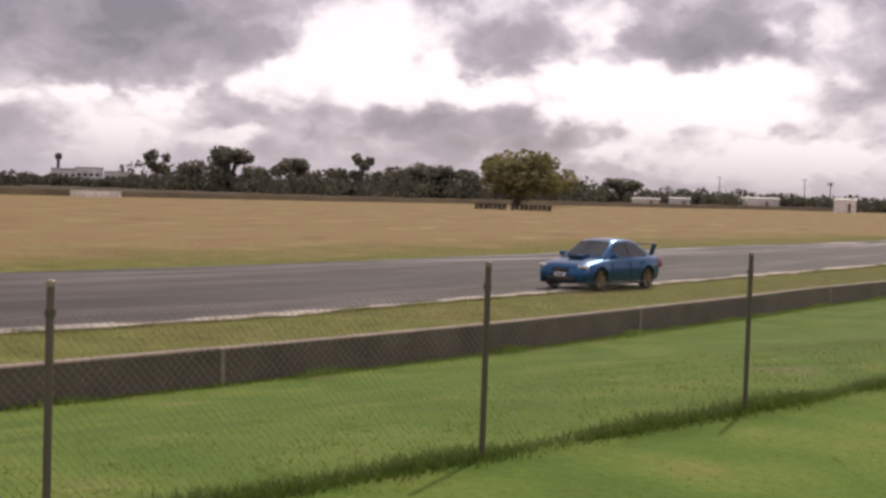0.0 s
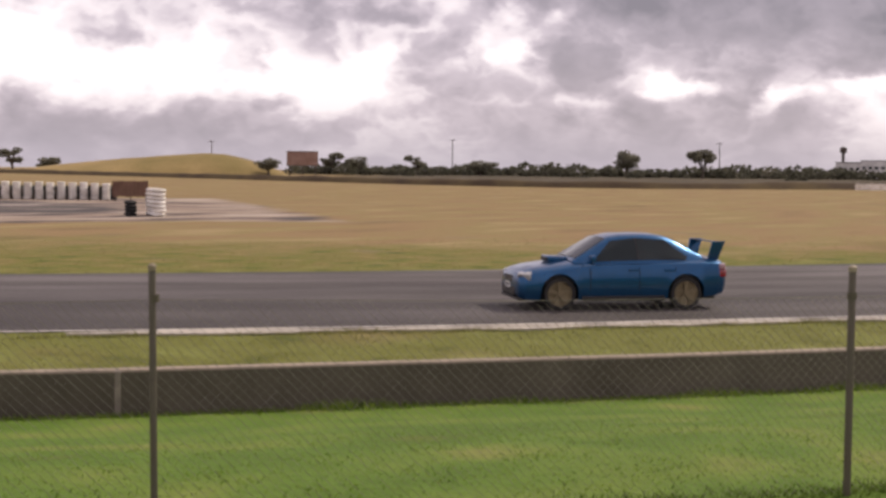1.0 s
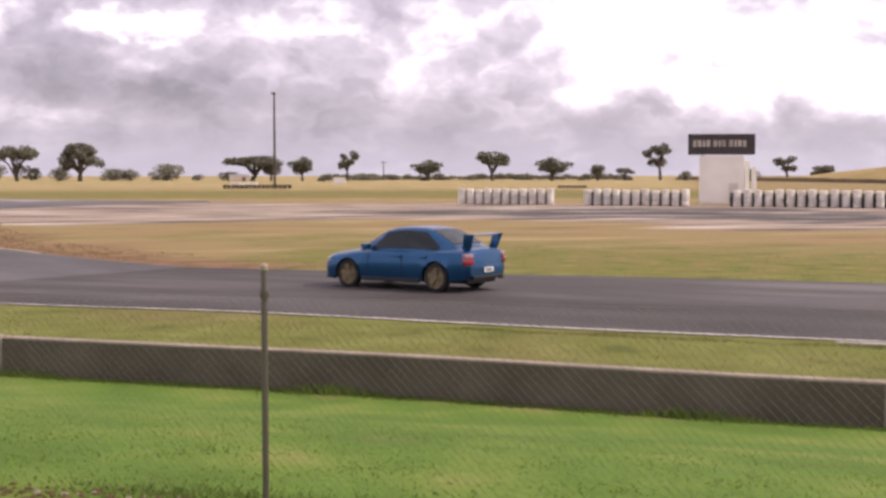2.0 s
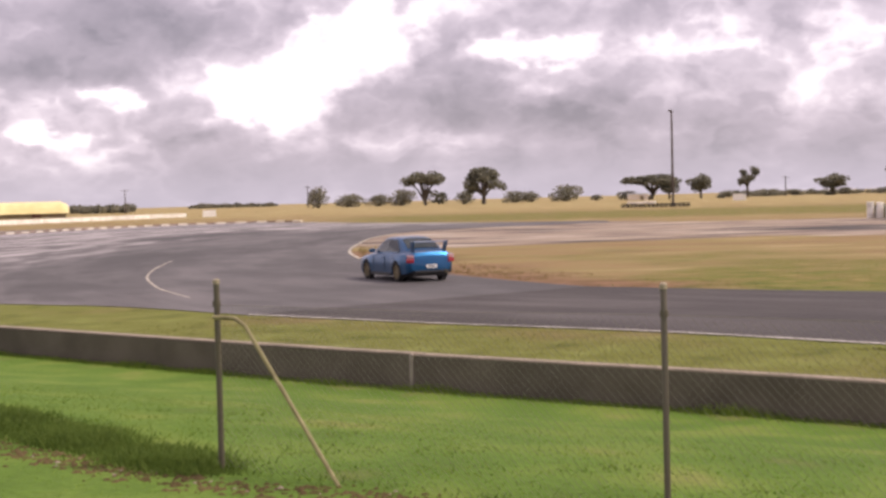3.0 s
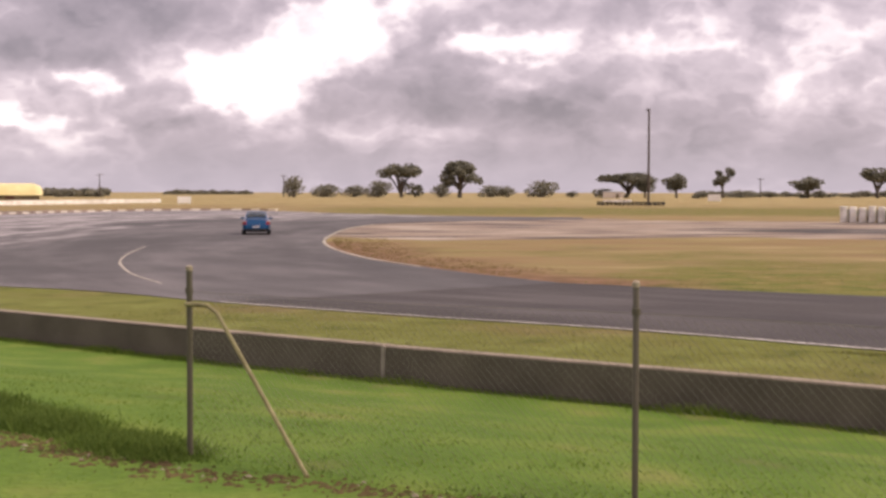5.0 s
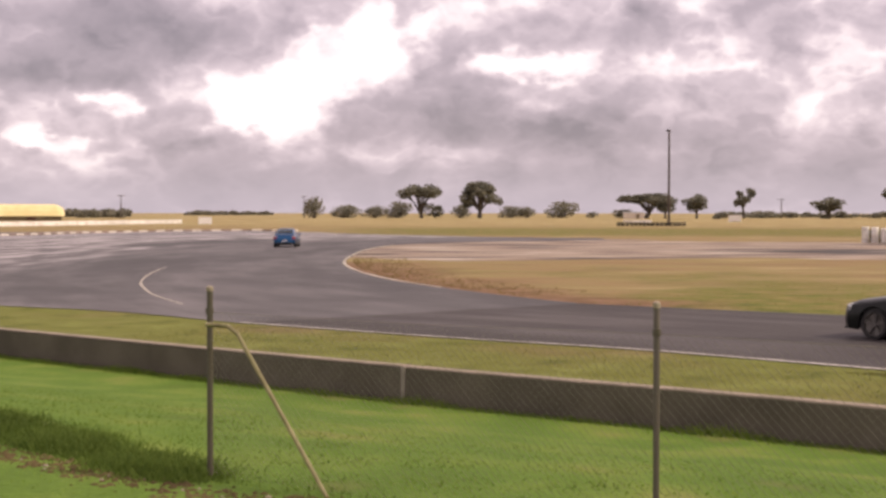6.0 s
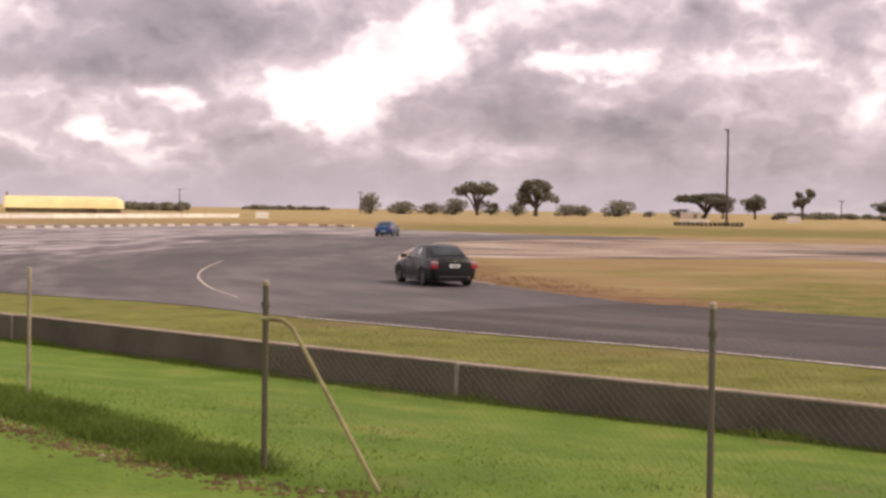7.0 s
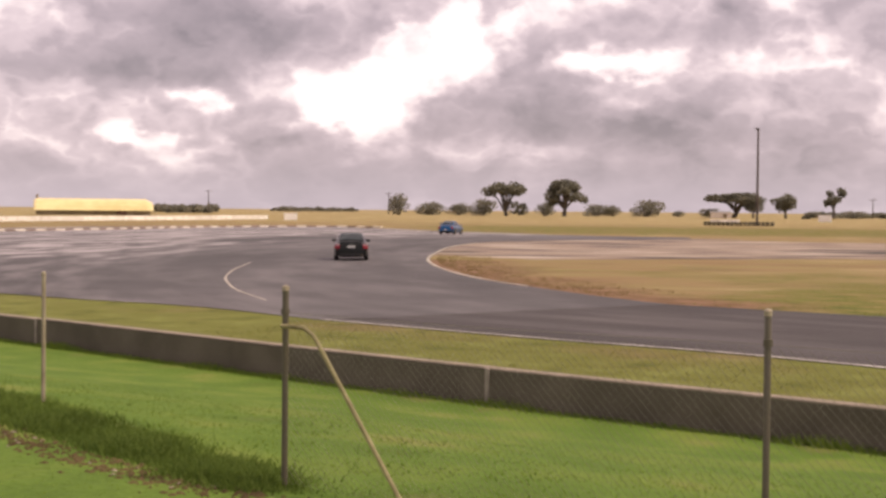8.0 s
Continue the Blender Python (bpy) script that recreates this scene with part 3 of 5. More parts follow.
def make_fence():
    fence = tagged(new("chain_link_fence"), "low rusty chain-link fence on thin steel posts", "fence")
    posts = [(23.0, 2.21), (19.8, 2.21), (16.5, 2.21), (13.2, 2.22), (9.93, 2.235), (6.80, 2.205), (3.77, 2.165), (0.26, 2.20), (-2.88, 2.187), (-5.92, 2.172)]
    spots = [(fence_point(s), top, False) for s, top in posts] + [(Vector((-3.62, 12.05, 0)), 2.07, True), (Vector((-6.2, 15.6, 0)), 2.0, True)]
    for b, top, thin in spots:
        base = gz(b.x, b.y)
        lean = random.uniform(-0.012, 0.012)
        r = 0.018 if thin else (0.0165 if 1.0 < b.x < 5.6 else 0.0195)
        bm = bmesh.new()
        add_tube(bm, [(b.x, b.y, base - 0.3), (b.x + lean * FT[0], b.y + lean * FT[1], top - 0.012), (b.x + lean * FT[0], b.y + lean * FT[1], top)], [r, r, r * 0.72], 12)
        post = part("post", bm, M_STEEL_PALE if thin else M_STEEL, fence, smooth=True)
        bm = bmesh.new()
        tx, ty = b.x + lean * FT[0], b.y + lean * FT[1]
        add_tube(bm, [(tx, ty, top - 0.02), (tx, ty, top + 0.004), (tx, ty, top + 0.014)], [r + 0.003, r + 0.003, r * 0.5], 12)
        part("cap", bm, M_STEEL_PALE, post, "pale worn metal cap", smooth=True)
        if not thin:
            bm = bmesh.new()
            add_tube(bm, [(b.x, b.y, top - 0.16), (b.x, b.y, top - 0.125)], [r + 0.006, r + 0.006], 12)
            part("clamp", bm, M_STEEL, post)
    # strainer brace of the end post
    bm = bmesh.new()
    a, f = fence_point(-5.92), fence_point(-4.93)
    off = Vector((FN[0], FN[1], 0)) * -0.03
    add_tube(bm, [a + off + Vector((0, 0, 1.945)), fence_point(-5.74, 1.945) + off, fence_point(-5.66, 1.90) + off, fence_point(-4.93, gz(f.x, f.y) - 0.05) + off], 0.0140, 10)
    part("brace", bm, M_BRACE, fence, "rusty yellowish diagonal brace pipe")
    # woven wire, one sheet a bay: upright zigzag wires that hook into one another
    pitch, cell = 0.025, 0.05
    for (s1, t1), (s0, t0) in zip(posts[:9], posts[1:10]):
        verts, faces = [], []
        n = int(round((s1 - s0) / pitch))
        for k in range(n):
            pts = []
            top = t0 + (t1 - t0) * k / n - 0.14
            rows = int((top - 1.0) / (cell * 0.5))
            for j in range(rows + 1):
                side = (j + k) % 2
                s = s0 + (s1 - s0) * (k + (0.0 if side else 1.02)) / n
                sag = 0.02 * math.sin(math.pi * k / n) * (j / rows)
                p = fence_point(s, 1.0 + j * cell * 0.5 - sag)
                dep = 0.004 * (1 if side else -1)
                pts.append((p.x + FN[0] * dep, p.y + FN[1] * dep, p.z))
            r = 0.00115
            for j, (x, y, z) in enumerate(pts):
                for q in range(3):
                    a = 2 * math.pi * q / 3
                    c, d = r * math.cos(a), r * math.sin(a)
                    verts.append((x + FN[0] * c + FT[0] * d * 0.7, y + FN[1] * c + FT[1] * d * 0.7, z + d * 0.7))
                if j:
                    o = len(verts) - 6
                    for q in range(3):
                        faces.append((o + q, o + (q + 1) % 3, o + 3 + (q + 1) % 3, o + 3 + q))
        me = bpy.data.meshes.new("wire_mesh")
        me.from_pydata(verts, [], faces)
        me.materials.append(M_WIRE)
        ob = new("wire_mesh", me)
        ob.parent = fence
        for h in (0.15,):
            bm = bmesh.new()
            add_tube(bm, [fence_point(s0, t0 - h), fence_point((s0 + s1) / 2, (t0 + t1) / 2 - h - 0.012), fence_point(s1, t1 - h)], 0.0014, 5)
            part("line_wire", bm, M_WIRE, fence)


M_STEEL_PALE = material("pale_post", (0.36, 0.31, 0.22), 0.6, 0.2, 0.3, 6, 60, 0.1, (0.22, 0.18, 0.12))
make_barrier()
make_fence()


# ---- cars ----
def paint(name, color, flake=0.4, rough=0.32, coat=0.3, spec=0.4):
    return material(name, color, rough, flake, 0.12, 3.0, 300.0, 0.0, coat=coat, spec=spec)


M_BLUE = paint("blue_paint", (0.008, 0.082, 0.205), 0.8, 0.30, 0.6)
M_BLACK = paint("black_green_paint", (0.006, 0.008, 0.007), 0.0, 0.30, 0.15, 0.2)
M_GLASS = material("dark_car_glass", (0.014, 0.024, 0.026), 0.05, 0, 0.2, 2, 40, 0.0, spec=0.4)
M_GOLD = material("gold_rim", (0.27, 0.22, 0.13), 0.45, 0.4, 0.2, 8, 60, 0.0)
M_GREY_RIM = material("grey_rim", (0.16, 0.15, 0.14), 0.4, 0.6, 0.2, 8, 60, 0.0)
M_TRIM = material("black_trim", (0.015, 0.015, 0.016), 0.5, 0, 0.2, 8, 60, 0.05)
M_HEADLIGHT = material("headlight_lens", (0.46, 0.47, 0.46), 0.12, 0.2, 0.2, 12, 60, 0.0, coat=1.0)
M_RED_LENS = material("red_lens", (0.30, 0.012, 0.025), 0.15, 0, 0.2, 12, 60, 0.0, coat=1.0)
M_CLEAR_LENS = material("clear_lens", (0.44, 0.25, 0.27), 0.12, 0, 0.2, 12, 60, 0.0, coat=1.0)
M_PLATE = material("white_plate", (0.75, 0.75, 0.72), 0.4, 0, 0.1, 12, 60, 0.0)
M_PLATE_BAR = material("plate_bar", (0.12, 0.12, 0.14), 0.5, 0, 0.1, 12, 60, 0.0)


def lerp_table(table, y):
    a = np.array(table, float)
    return [float(np.interp(y, a[::-1, 0] if a[0, 0] > a[-1, 0] else a[:, 0], a[::-1, i] if a[0, 0] > a[-1, 0] else a[:, i])) for i in range(1, a.shape[1])]


def car_wheel(car, x, y, r, rim_mat, width):
    """One wheel; its axle lies along x."""
    hub = new("wheel")
    hub.parent = car
    hub.location = (x, y, r)
    sgn = 1 if x > 0 else -1
    bm = bmesh.new()
    prof = [(-0.5, 0.755), (-0.5, 0.91), (-0.40, 0.985), (0.0, 1.0), (0.40, 0.985), (0.5, 0.91), (0.5, 0.755)]
    n = 32
    rings = [[bm.verts.new((u * width, v * r * math.cos(2 * math.pi * k / n), v * r * math.sin(2 * math.pi * k / n))) for u, v in prof] for k in range(n)]
    for k in range(n):
        a, b = rings[k], rings[(k + 1) % n]
        for j in range(len(prof) - 1):
            bm.faces.new((a[j], a[j + 1], b[j + 1], b[j]))
    bmesh.ops.recalc_face_normals(bm, faces=bm.faces)
    part("tyre", bm, M_RUBBER, hub, smooth=True)
    bm = bmesh.new()
    face = sgn * width * 0.44
    # dished barrel, outer lip, spokes in pairs, hub cap
    rr = [(0.755, face), (0.715, face), (0.69, face - sgn * 0.05), (0.10, face - sgn * 0.075)]
    rings = [[bm.verts.new((u, v * r * math.cos(2 * math.pi * k / n), v * r * math.sin(2 * math.pi * k / n))) for v, u in rr] for k in range(n)]
    for k in range(n):
        a, b = rings[k], rings[(k + 1) % n]
        for j in range(len(rr) - 1):
            bm.faces.new((a[j], a[j + 1], b[j + 1], b[j]))
    part("rim", bm, rim_mat, hub)
    bm = bmesh.new()
    for k in range(5):
        for dd in (-0.13, 0.13):
            a = 2 * math.pi * k / 5 + dd
            add_box(bm, face - sgn * 0.018, 0, r * 0.40, 0.03, r * 0.10, r * 0.62, Matrix.Rotation(a, 4, "X"))
    bmesh.ops.create_cone(bm, cap_ends=True, segments=16, radius1=r * 0.15, radius2=r * 0.12, depth=0.04, matrix=Matrix.Translation((face - sgn * 0.012, 0, 0)) @ Matrix.Rotation(radians(90), 4, "Y"))
    part("spokes", bm, rim_mat, hub)
    return hub


def make_car(name, label, paint_mat, rim_mat, rally):
    """A four-door saloon, 4.4 m long, nose towards +y."""
    car = tagged(new(name), label, "car")
    R = 0.315
    wheel_y = (1.30, -1.225)
    arch = R + 0.055
    # y, half width, sill height, shoulder height, deck height, deck half width
    table = [(2.20, 0.60, 0.31, 0.54, 0.60, 0.44), (2.15, 0.73, 0.24, 0.63, 0.69, 0.54), (2.02, 0.815, 0.20, 0.69, 0.755, 0.58),
             (1.80, 0.848, 0.18, 0.735, 0.805, 0.61), (1.30, 0.868, 0.18, 0.80, 0.875, 0.63), (0.85, 0.868, 0.19, 0.855, 0.935, 0.64),
             (0.55, 0.862, 0.19, 0.875, 0.945, 0.66), (-0.60, 0.866, 0.20, 0.895, 0.955, 0.66), (-1.225, 0.872, 0.21, 0.91, 0.965, 0.66),
             (-1.60, 0.858, 0.23, 0.915, 0.985, 0.64), (-1.95, 0.825, 0.27, 0.90, 0.975, 0.60), (-2.10, 0.78, 0.31, 0.87, 0.945, 0.57), (-2.19, 0.70, 0.37, 0.76, 0.80, 0.52)]
    ys = sorted(set([t[0] for t in table] + list(np.arange(-2.15, 2.17, 0.06)) + [w + d for w in wheel_y for d in (-arch, -arch * 0.97, -arch * 0.8, arch * 0.8, arch * 0.97, arch)]), reverse=True)
    bm = bmesh.new()
    rings = []
    for y in ys:
        w, sill, zs, zt, wt = lerp_table(table, y)
        zb = sill
        flare = 0.0
        for wy in wheel_y:
            d = abs(y - wy)
            if d < arch:
                zb = max(zb, R + math.sqrt(max(arch * arch - d * d, 0)) - 0.0)
            flare = max(flare, 0.022 * max(0, 1 - (d / (arch * 1.25)) ** 2))
        wf = w + flare
        zb = min(zb, zs - 0.10)
        h = zs - zb
        def flank(z):
            k = (z - sill) / (zs - sill)
            return w + flare * max(0.0, 1 - max(0.0, z - 0.62) / 0.16) - 0.035 * max(0.0, 0.35 - k) ** 2 / 0.12 - 0.030 * max(0.0, k - 0.5) ** 2 / 0.25

        pr = [(flank(zb) - 0.02, zb), (flank(zb), zb + 0.012)] + [(flank(z), z) for z in (zb + 0.35 * h, zb + 0.70 * h)] + [(w - 0.035, zs - 0.02), (w - 0.085, zs + 0.012), ((w + wt) / 2 - 0.05, (zs + zt) / 2 + 0.012), (wt - 0.04, zt - 0.006), (wt * 0.5, zt + 0.012), (0, zt + 0.018)]
        row = [bm.verts.new((x, y, z)) for x, z in pr] + [bm.verts.new((-x, y, z)) for x, z in reversed(pr[:-1])]
        rings.append(row)
    for a, b in zip(rings, rings[1:]):
        for j in range(len(a) - 1):
            bm.faces.new((a[j], a[j + 1], b[j + 1], b[j]))
    bm.faces.new(rings[0])
    bm.faces.new(list(reversed(rings[-1])))
    bmesh.ops.recalc_face_normals(bm, faces=bm.faces)
    body = part("body", bm, paint_mat, car, smooth=True)
    # floor pan and dark wheel housings
    bm = bmesh.new()
    add_box(bm, 0, 0.0, 0.36, 1.16, 4.0, 0.36, None, 0.03)
    add_box(bm, 0, 0.037, 0.32, 1.60, 1.70, 0.24, None, 0.03)
    add_box(bm, 0, 1.93, 0.36, 1.36, 0.30, 0.26, None, 0.03)
    add_box(bm, 0, -1.87, 0.42, 1.40, 0.42, 0.26, None, 0.03)
    for wy in wheel_y:
        add_box(bm, 0, wy, 0.60, 1.56, 0.60, 0.20, None, 0.02)
    part("underbody", bm, M_TRIM, car)
    # cabin
    bm = bmesh.new()
    # sections: y, belt z, belt half width, roof z, roof half width
    secs = [(1.02, 0.885, 0.735, 0.93, 0.66), (0.66, 0.885, 0.785, 1.155, 0.63), (0.30, 0.885, 0.80, 1.372, 0.575), (0.05, 0.885, 0.808, 1.420, 0.572), (-0.40, 0.89, 0.808, 1.436, 0.572), (-0.70, 0.89, 0.806, 1.424, 0.568), (-0.92, 0.895, 0.80, 1.385, 0.562), (-1.28, 0.905, 0.785, 1.215, 0.59), (-1.68, 0.92, 0.735, 0.99, 0.63)]
    roof = 1.0 if rally else 0.95
    secs = [(y, zb, wb, zb + (zr - zb) * roof, wr) for y, zb, wb, zr, wr in secs]
    rings = []
    for y, zb, wb, zr, wr in secs:
        k = 0.88
        pr = [(wb, zb), (wb + (wr - wb) * 0.5 + 0.002, zb + (zr - zb) * 0.5), (wr + 0.012, zb + (zr - zb) * k), (wr - 0.04, zb + (zr - zb) * 0.975), (wr * 0.55, zr + 0.012), (0, zr + 0.02)]
        rings.append([bm.verts.new((x, y, z)) for x, z in pr] + [bm.verts.new((-x, y, z)) for x, z in reversed(pr[:-1])])
    for a, b in zip(rings, rings[1:]):
        for j in range(len(a) - 1):
            bm.faces.new((a[j], a[j + 1], b[j + 1], b[j]))
    bm.faces.new(rings[0])
    bm.faces.new(list(reversed(rings[-1])))
    bmesh.ops.recalc_face_normals(bm, faces=bm.faces)
    part("cabin", bm, paint_mat, car, smooth=True)

    def surf(side, y, k):
        """A point of the cabin's flank at y and height share k."""
        a = np.array(secs)[::-1]
        zb, wb, zr, wr = [float(np.interp(y, a[:, 0], a[:, i])) for i in (1, 2, 3, 4)]
        z = zb + (zr - zb) * k
        w = wb + (wr - wb) * 0.5 + 0.002 + (k - 0.5) / 0.38 * ((wr - wb) * 0.5 + 0.01) if k > 0.5 else wb + ((wr - wb) * 0.5 + 0.002) * k / 0.5
        return Vector((side * (w + 0.010), y, z))

    def panel(nm, loop, mat, owner, lab="", depth=0.006):
        b2 = bmesh.new()
        vs = [b2.verts.new(p) for p in loop]
        f = b2.faces.new(vs)
        r = bmesh.ops.extrude_face_region(b2, geom=[f])
        nrm = f.normal.copy() if f.normal.length else Vector((0, 0, 1))
        b2.normal_update()
        nrm = f.normal
        for v in [g for g in r["geom"] if isinstance(g, bmesh.types.BMVert)]:
            v.co += nrm * depth
        bmesh.ops.recalc_face_normals(b2, faces=b2.faces)
        return part(nm, b2, mat, owner, lab)

    for sd in (1, -1):
        panel("side_window", [surf(sd, 0.66, 0.14), surf(sd, 0.48, 0.52), surf(sd, 0.26, 0.86), surf(sd, -0.24, 0.88), surf(sd, -0.25, 0.5), surf(sd, -0.26, 0.12)], M_GLASS, car)
        panel("side_window", [surf(sd, -0.29, 0.12), surf(sd, -0.28, 0.5), surf(sd, -0.27, 0.88), surf(sd, -0.84, 0.86), surf(sd, -1.04, 0.66), surf(sd, -1.28, 0.36), surf(sd, -1.24, 0.14)], M_GLASS, car)
        panel("pillar_trim", [surf(sd, -0.255, 0.12), surf(sd, -0.255, 0.5), surf(sd, -0.235, 0.88), surf(sd, -0.275, 0.88), surf(sd, -0.285, 0.5), surf(sd, -0.295, 0.12)], M_TRIM, car, depth=0.004)
    def screen(nm, rows):
        """A bowed pane that lies on the cabin, from rows of y and half width."""
        a = np.array(secs)[::-1]
        b2 = bmesh.new()
        grid = []
        for y, hw in rows:
            zb, wb, zr, wr = [float(np.interp(y, a[:, 0], a[:, i])) for i in (1, 2, 3, 4)]
            grid.append([b2.verts.new((hw * q, y, float(np.interp(abs(hw * q), (0, wr * 0.55, wr - 0.04), (zr + 0.02, zr + 0.012, zb + (zr - zb) * 0.975))) + 0.004)) for q in (-1, -0.5, 0, 0.5, 1)])
        faces = [b2.faces.new((p[k], p[k + 1], q[k + 1], q[k])) for p, q in zip(grid, grid[1:]) for k in range(4)]
        r = bmesh.ops.extrude_face_region(b2, geom=faces)
        for v in [g for g in r["geom"] if isinstance(g, bmesh.types.BMVert)]:
            v.co.z += 0.010
        bmesh.ops.recalc_face_normals(b2, faces=b2.faces)
        return part(nm, b2, M_GLASS, car, smooth=True)

    screen("windscreen", [(0.95, 0.60), (0.80, 0.585), (0.66, 0.57), (0.48, 0.535), (0.335, 0.505)])
    screen("rear_window", [(-0.955, 0.49), (-1.10, 0.515), (-1.28, 0.535), (-1.42, 0.55), (-1.555, 0.56)])
    # door shut lines, handles, mirrors
    for sd in (1, -1):
        for y0 in (0.70, -0.28, -1.0):
            bm = bmesh.new()
            add_box(bm, sd * 0.866, y0, 0.60, 0.012, 0.007, 0.44)
            part("door_seam", bm, M_TRIM, body)
        for y0 in (-0.16, -0.88):
            bm = bmesh.new()
            add_box(bm, sd * 0.878, y0, 0.765, 0.03, 0.19, 0.035, None, 0.008)
            part("door_handle", bm, paint_mat, body)
        bm = bmesh.new()
        add_box(bm, sd * 0.90, 0.68, 0.985, 0.20, 0.11, 0.13, None, 0.03)
        part("mirror", bm, paint_mat, car, smooth=True)
        bm = bmesh.new()
        add_box(bm, sd * 0.855, 0.037, 0.225, 0.06, 1.66, 0.10, None, 0.02)
        part("side_skirt", bm, M_TRIM if rally else paint_mat, car)
        def corner(cx, cy, cz, yaw, pitch=0.0):
            return Matrix.Translation((cx, cy, cz)) @ Matrix.Rotation(radians(yaw * sd), 4, "Z") @ Matrix.Rotation(radians(pitch), 4, "X")

        bm = bmesh.new()
        add_box(bm, 0, 0, 0, 0.35, 0.22, 0.15, corner(sd * 0.660, 1.995, 0.650, -38, -16), 0.055)
        lamp = part("headlight", bm, M_HEADLIGHT, car, "clear glass headlight", smooth=True)
        bm = bmesh.new()
        bmesh.ops.create_cone(bm, cap_ends=True, segments=18, radius1=0.062, radius2=0.05, depth=0.03, matrix=corner(sd * 0.660, 1.995, 0.650, -38, -16) @ Matrix.Translation((-sd * 0.06, 0.108, 0)) @ Matrix.Rotation(radians(90), 4, "X"))
        part("reflector", bm, M_STEEL, lamp)
        bm = bmesh.new()
        add_box(bm, 0, 0, 0, 0.27, 0.26, 0.155, corner(sd * 0.690, -2.07, 0.695, 24), 0.035)
        tl = part("tail_light", bm, M_RED_LENS, car, "red tail light with a clear strip", smooth=True)
        bm = bmesh.new()
        add_box(bm, 0, 0, 0, 0.255, 0.245, 0.11, corner(sd * 0.680, -2.06, 0.825, 24), 0.035)
        part("lens_strip", bm, M_CLEAR_LENS, tl, smooth=True)
        bm = bmesh.new()
        bmesh.ops.create_cone(bm, cap_ends=True, segments=20, radius1=0.10, radius2=0.085, depth=0.07, matrix=Matrix.Translation((sd * 0.60, 2.13, 0.36)) @ Matrix.Rotation(radians(-90), 4, "X"))
        part("fog_lamp", bm, M_TRIM, car)
    front = ((("grille", 2.155, 0.575, 0.62, 0.135), ("air_intake", 2.165, 0.345, 0.98, 0.17)) if rally else (("grille", 2.165, 0.555, 0.56, 0.10), ("air_intake", 2.175, 0.35, 0.80, 0.12)))
    for nm, y0, z0, sx, sz in front:
        bm = bmesh.new()
        add_box(bm, 0, y0, z0, sx, 0.10, sz, None, 0.03)
        opening = part(nm, bm, M_TRIM, car)
        for k in range(2):
            bm = bmesh.new()
            add_box(bm, 0, y0 + 0.052, z0 - sz * 0.17 + k * sz * 0.34, sx * 0.9, 0.008, 0.012)
            part("bar", bm, M_GREY_RIM, opening)
    bm = bmesh.new()
    add_box(bm, 0, 2.06, 0.215, 1.42, 0.26, 0.05, None, 0.02)
    part("front_lip", bm, M_TRIM, car)
    # rear bumper with a ledge under the boot lid, dark valance below
    bm = bmesh.new()
    add_box(bm, 0, -2.09, 0.475, 1.60, 0.26, 0.235, None, 0.07)
    for v in bm.verts:
        v.co.y += 0.16 * (abs(v.co.x) / 0.8) ** 3
    part("rear_bumper", bm, paint_mat, car, smooth=True)
    bm = bmesh.new()
    add_box(bm, 0, -2.12, 0.335, 1.16, 0.16, 0.08, None, 0.02)
    part("rear_valance", bm, M_TRIM, car)
    for y0, z0 in ((2.225, 0.45), (-2.228, 0.50 if rally else 0.0)):
        if not z0:
            y0, z0 = -2.20, 0.715
        bm = bmesh.new()
        add_box(bm, 0, y0, z0, 0.37, 0.015, 0.11, None, 0.004)
        plate = part("number_plate", bm, M_PLATE, car, "white number plate")
        bm = bmesh.new()
        add_box(bm, 0, y0 + (0.009 if y0 > 0 else -0.009), z0, 0.26, 0.004, 0.05)
        part("plate_bar", bm, M_PLATE_BAR, plate)
    bm = bmesh.new()
    bmesh.ops.create_cone(bm, cap_ends=True, segments=16, radius1=0.05, radius2=0.05, depth=0.16, matrix=Matrix.Translation((0.52, -2.22, 0.31)) @ Matrix.Rotation(radians(90), 4, "X"))
    part("exhaust", bm, M_STEEL, car)
    if rally:
        bm = bmesh.new()
        g = add_box(bm, 0, 1.14, 0.945, 0.50, 0.50, 0.12, None, 0.035)
        for v in bm.verts:
            if v.co.y < 1.1:
                v.co.z -= 0.02
                v.co.x *= 0.9
        scoop = part("bonnet_scoop", bm, paint_mat, car, smooth=True)
        bm = bmesh.new()
        add_box(bm, 0, 1.395, 0.945, 0.42, 0.02, 0.065, None, 0.008)
        part("scoop_mouth", bm, M_TRIM, scoop)
        bm = bmesh.new()
        add_box(bm, 0, -2.05, 1.290, 1.20, 0.25, 0.022, Matrix.Translation((0, -2.05, 1.290)) @ Matrix.Rotation(radians(4), 4, "X") @ Matrix.Translation((0, 2.05, -1.290)), 0.008)
        wing = part("rear_wing", bm, paint_mat, car, "rear wing in body colour on two broad feet")
        for sd in (1, -1):
            # foot: leaning back from the boot and widening to the wing
            bm = bmesh.new()
            add_box(bm, sd * 0.60, -1.93, 1.130, 0.036, 0.27, 0.36, None, 0.012)
            for v in bm.verts:
                k = (v.co.z - 0.95) / 0.36
                v.co.y = -1.93 + (v.co.y + 1.93) * (1 + 0.22 * k) - 0.12 * k
                v.co.x -= sd * 0.05 * (1 - k)
            part("wing_foot", bm, paint_mat, wing, smooth=True)
    else:
        bm = bmesh.new()
        add_box(bm, 0, -2.05, 0.968, 1.02, 0.08, 0.026, None, 0.010)
        part("boot_lip", bm, paint_mat, car)
        p = [surf(-1, y, k) for y, k in ((-0.40, 0.36), (-0.40, 0.76), (-0.64, 0.76), (-0.64, 0.36))]
        for a in p:
            a.x -= 0.012
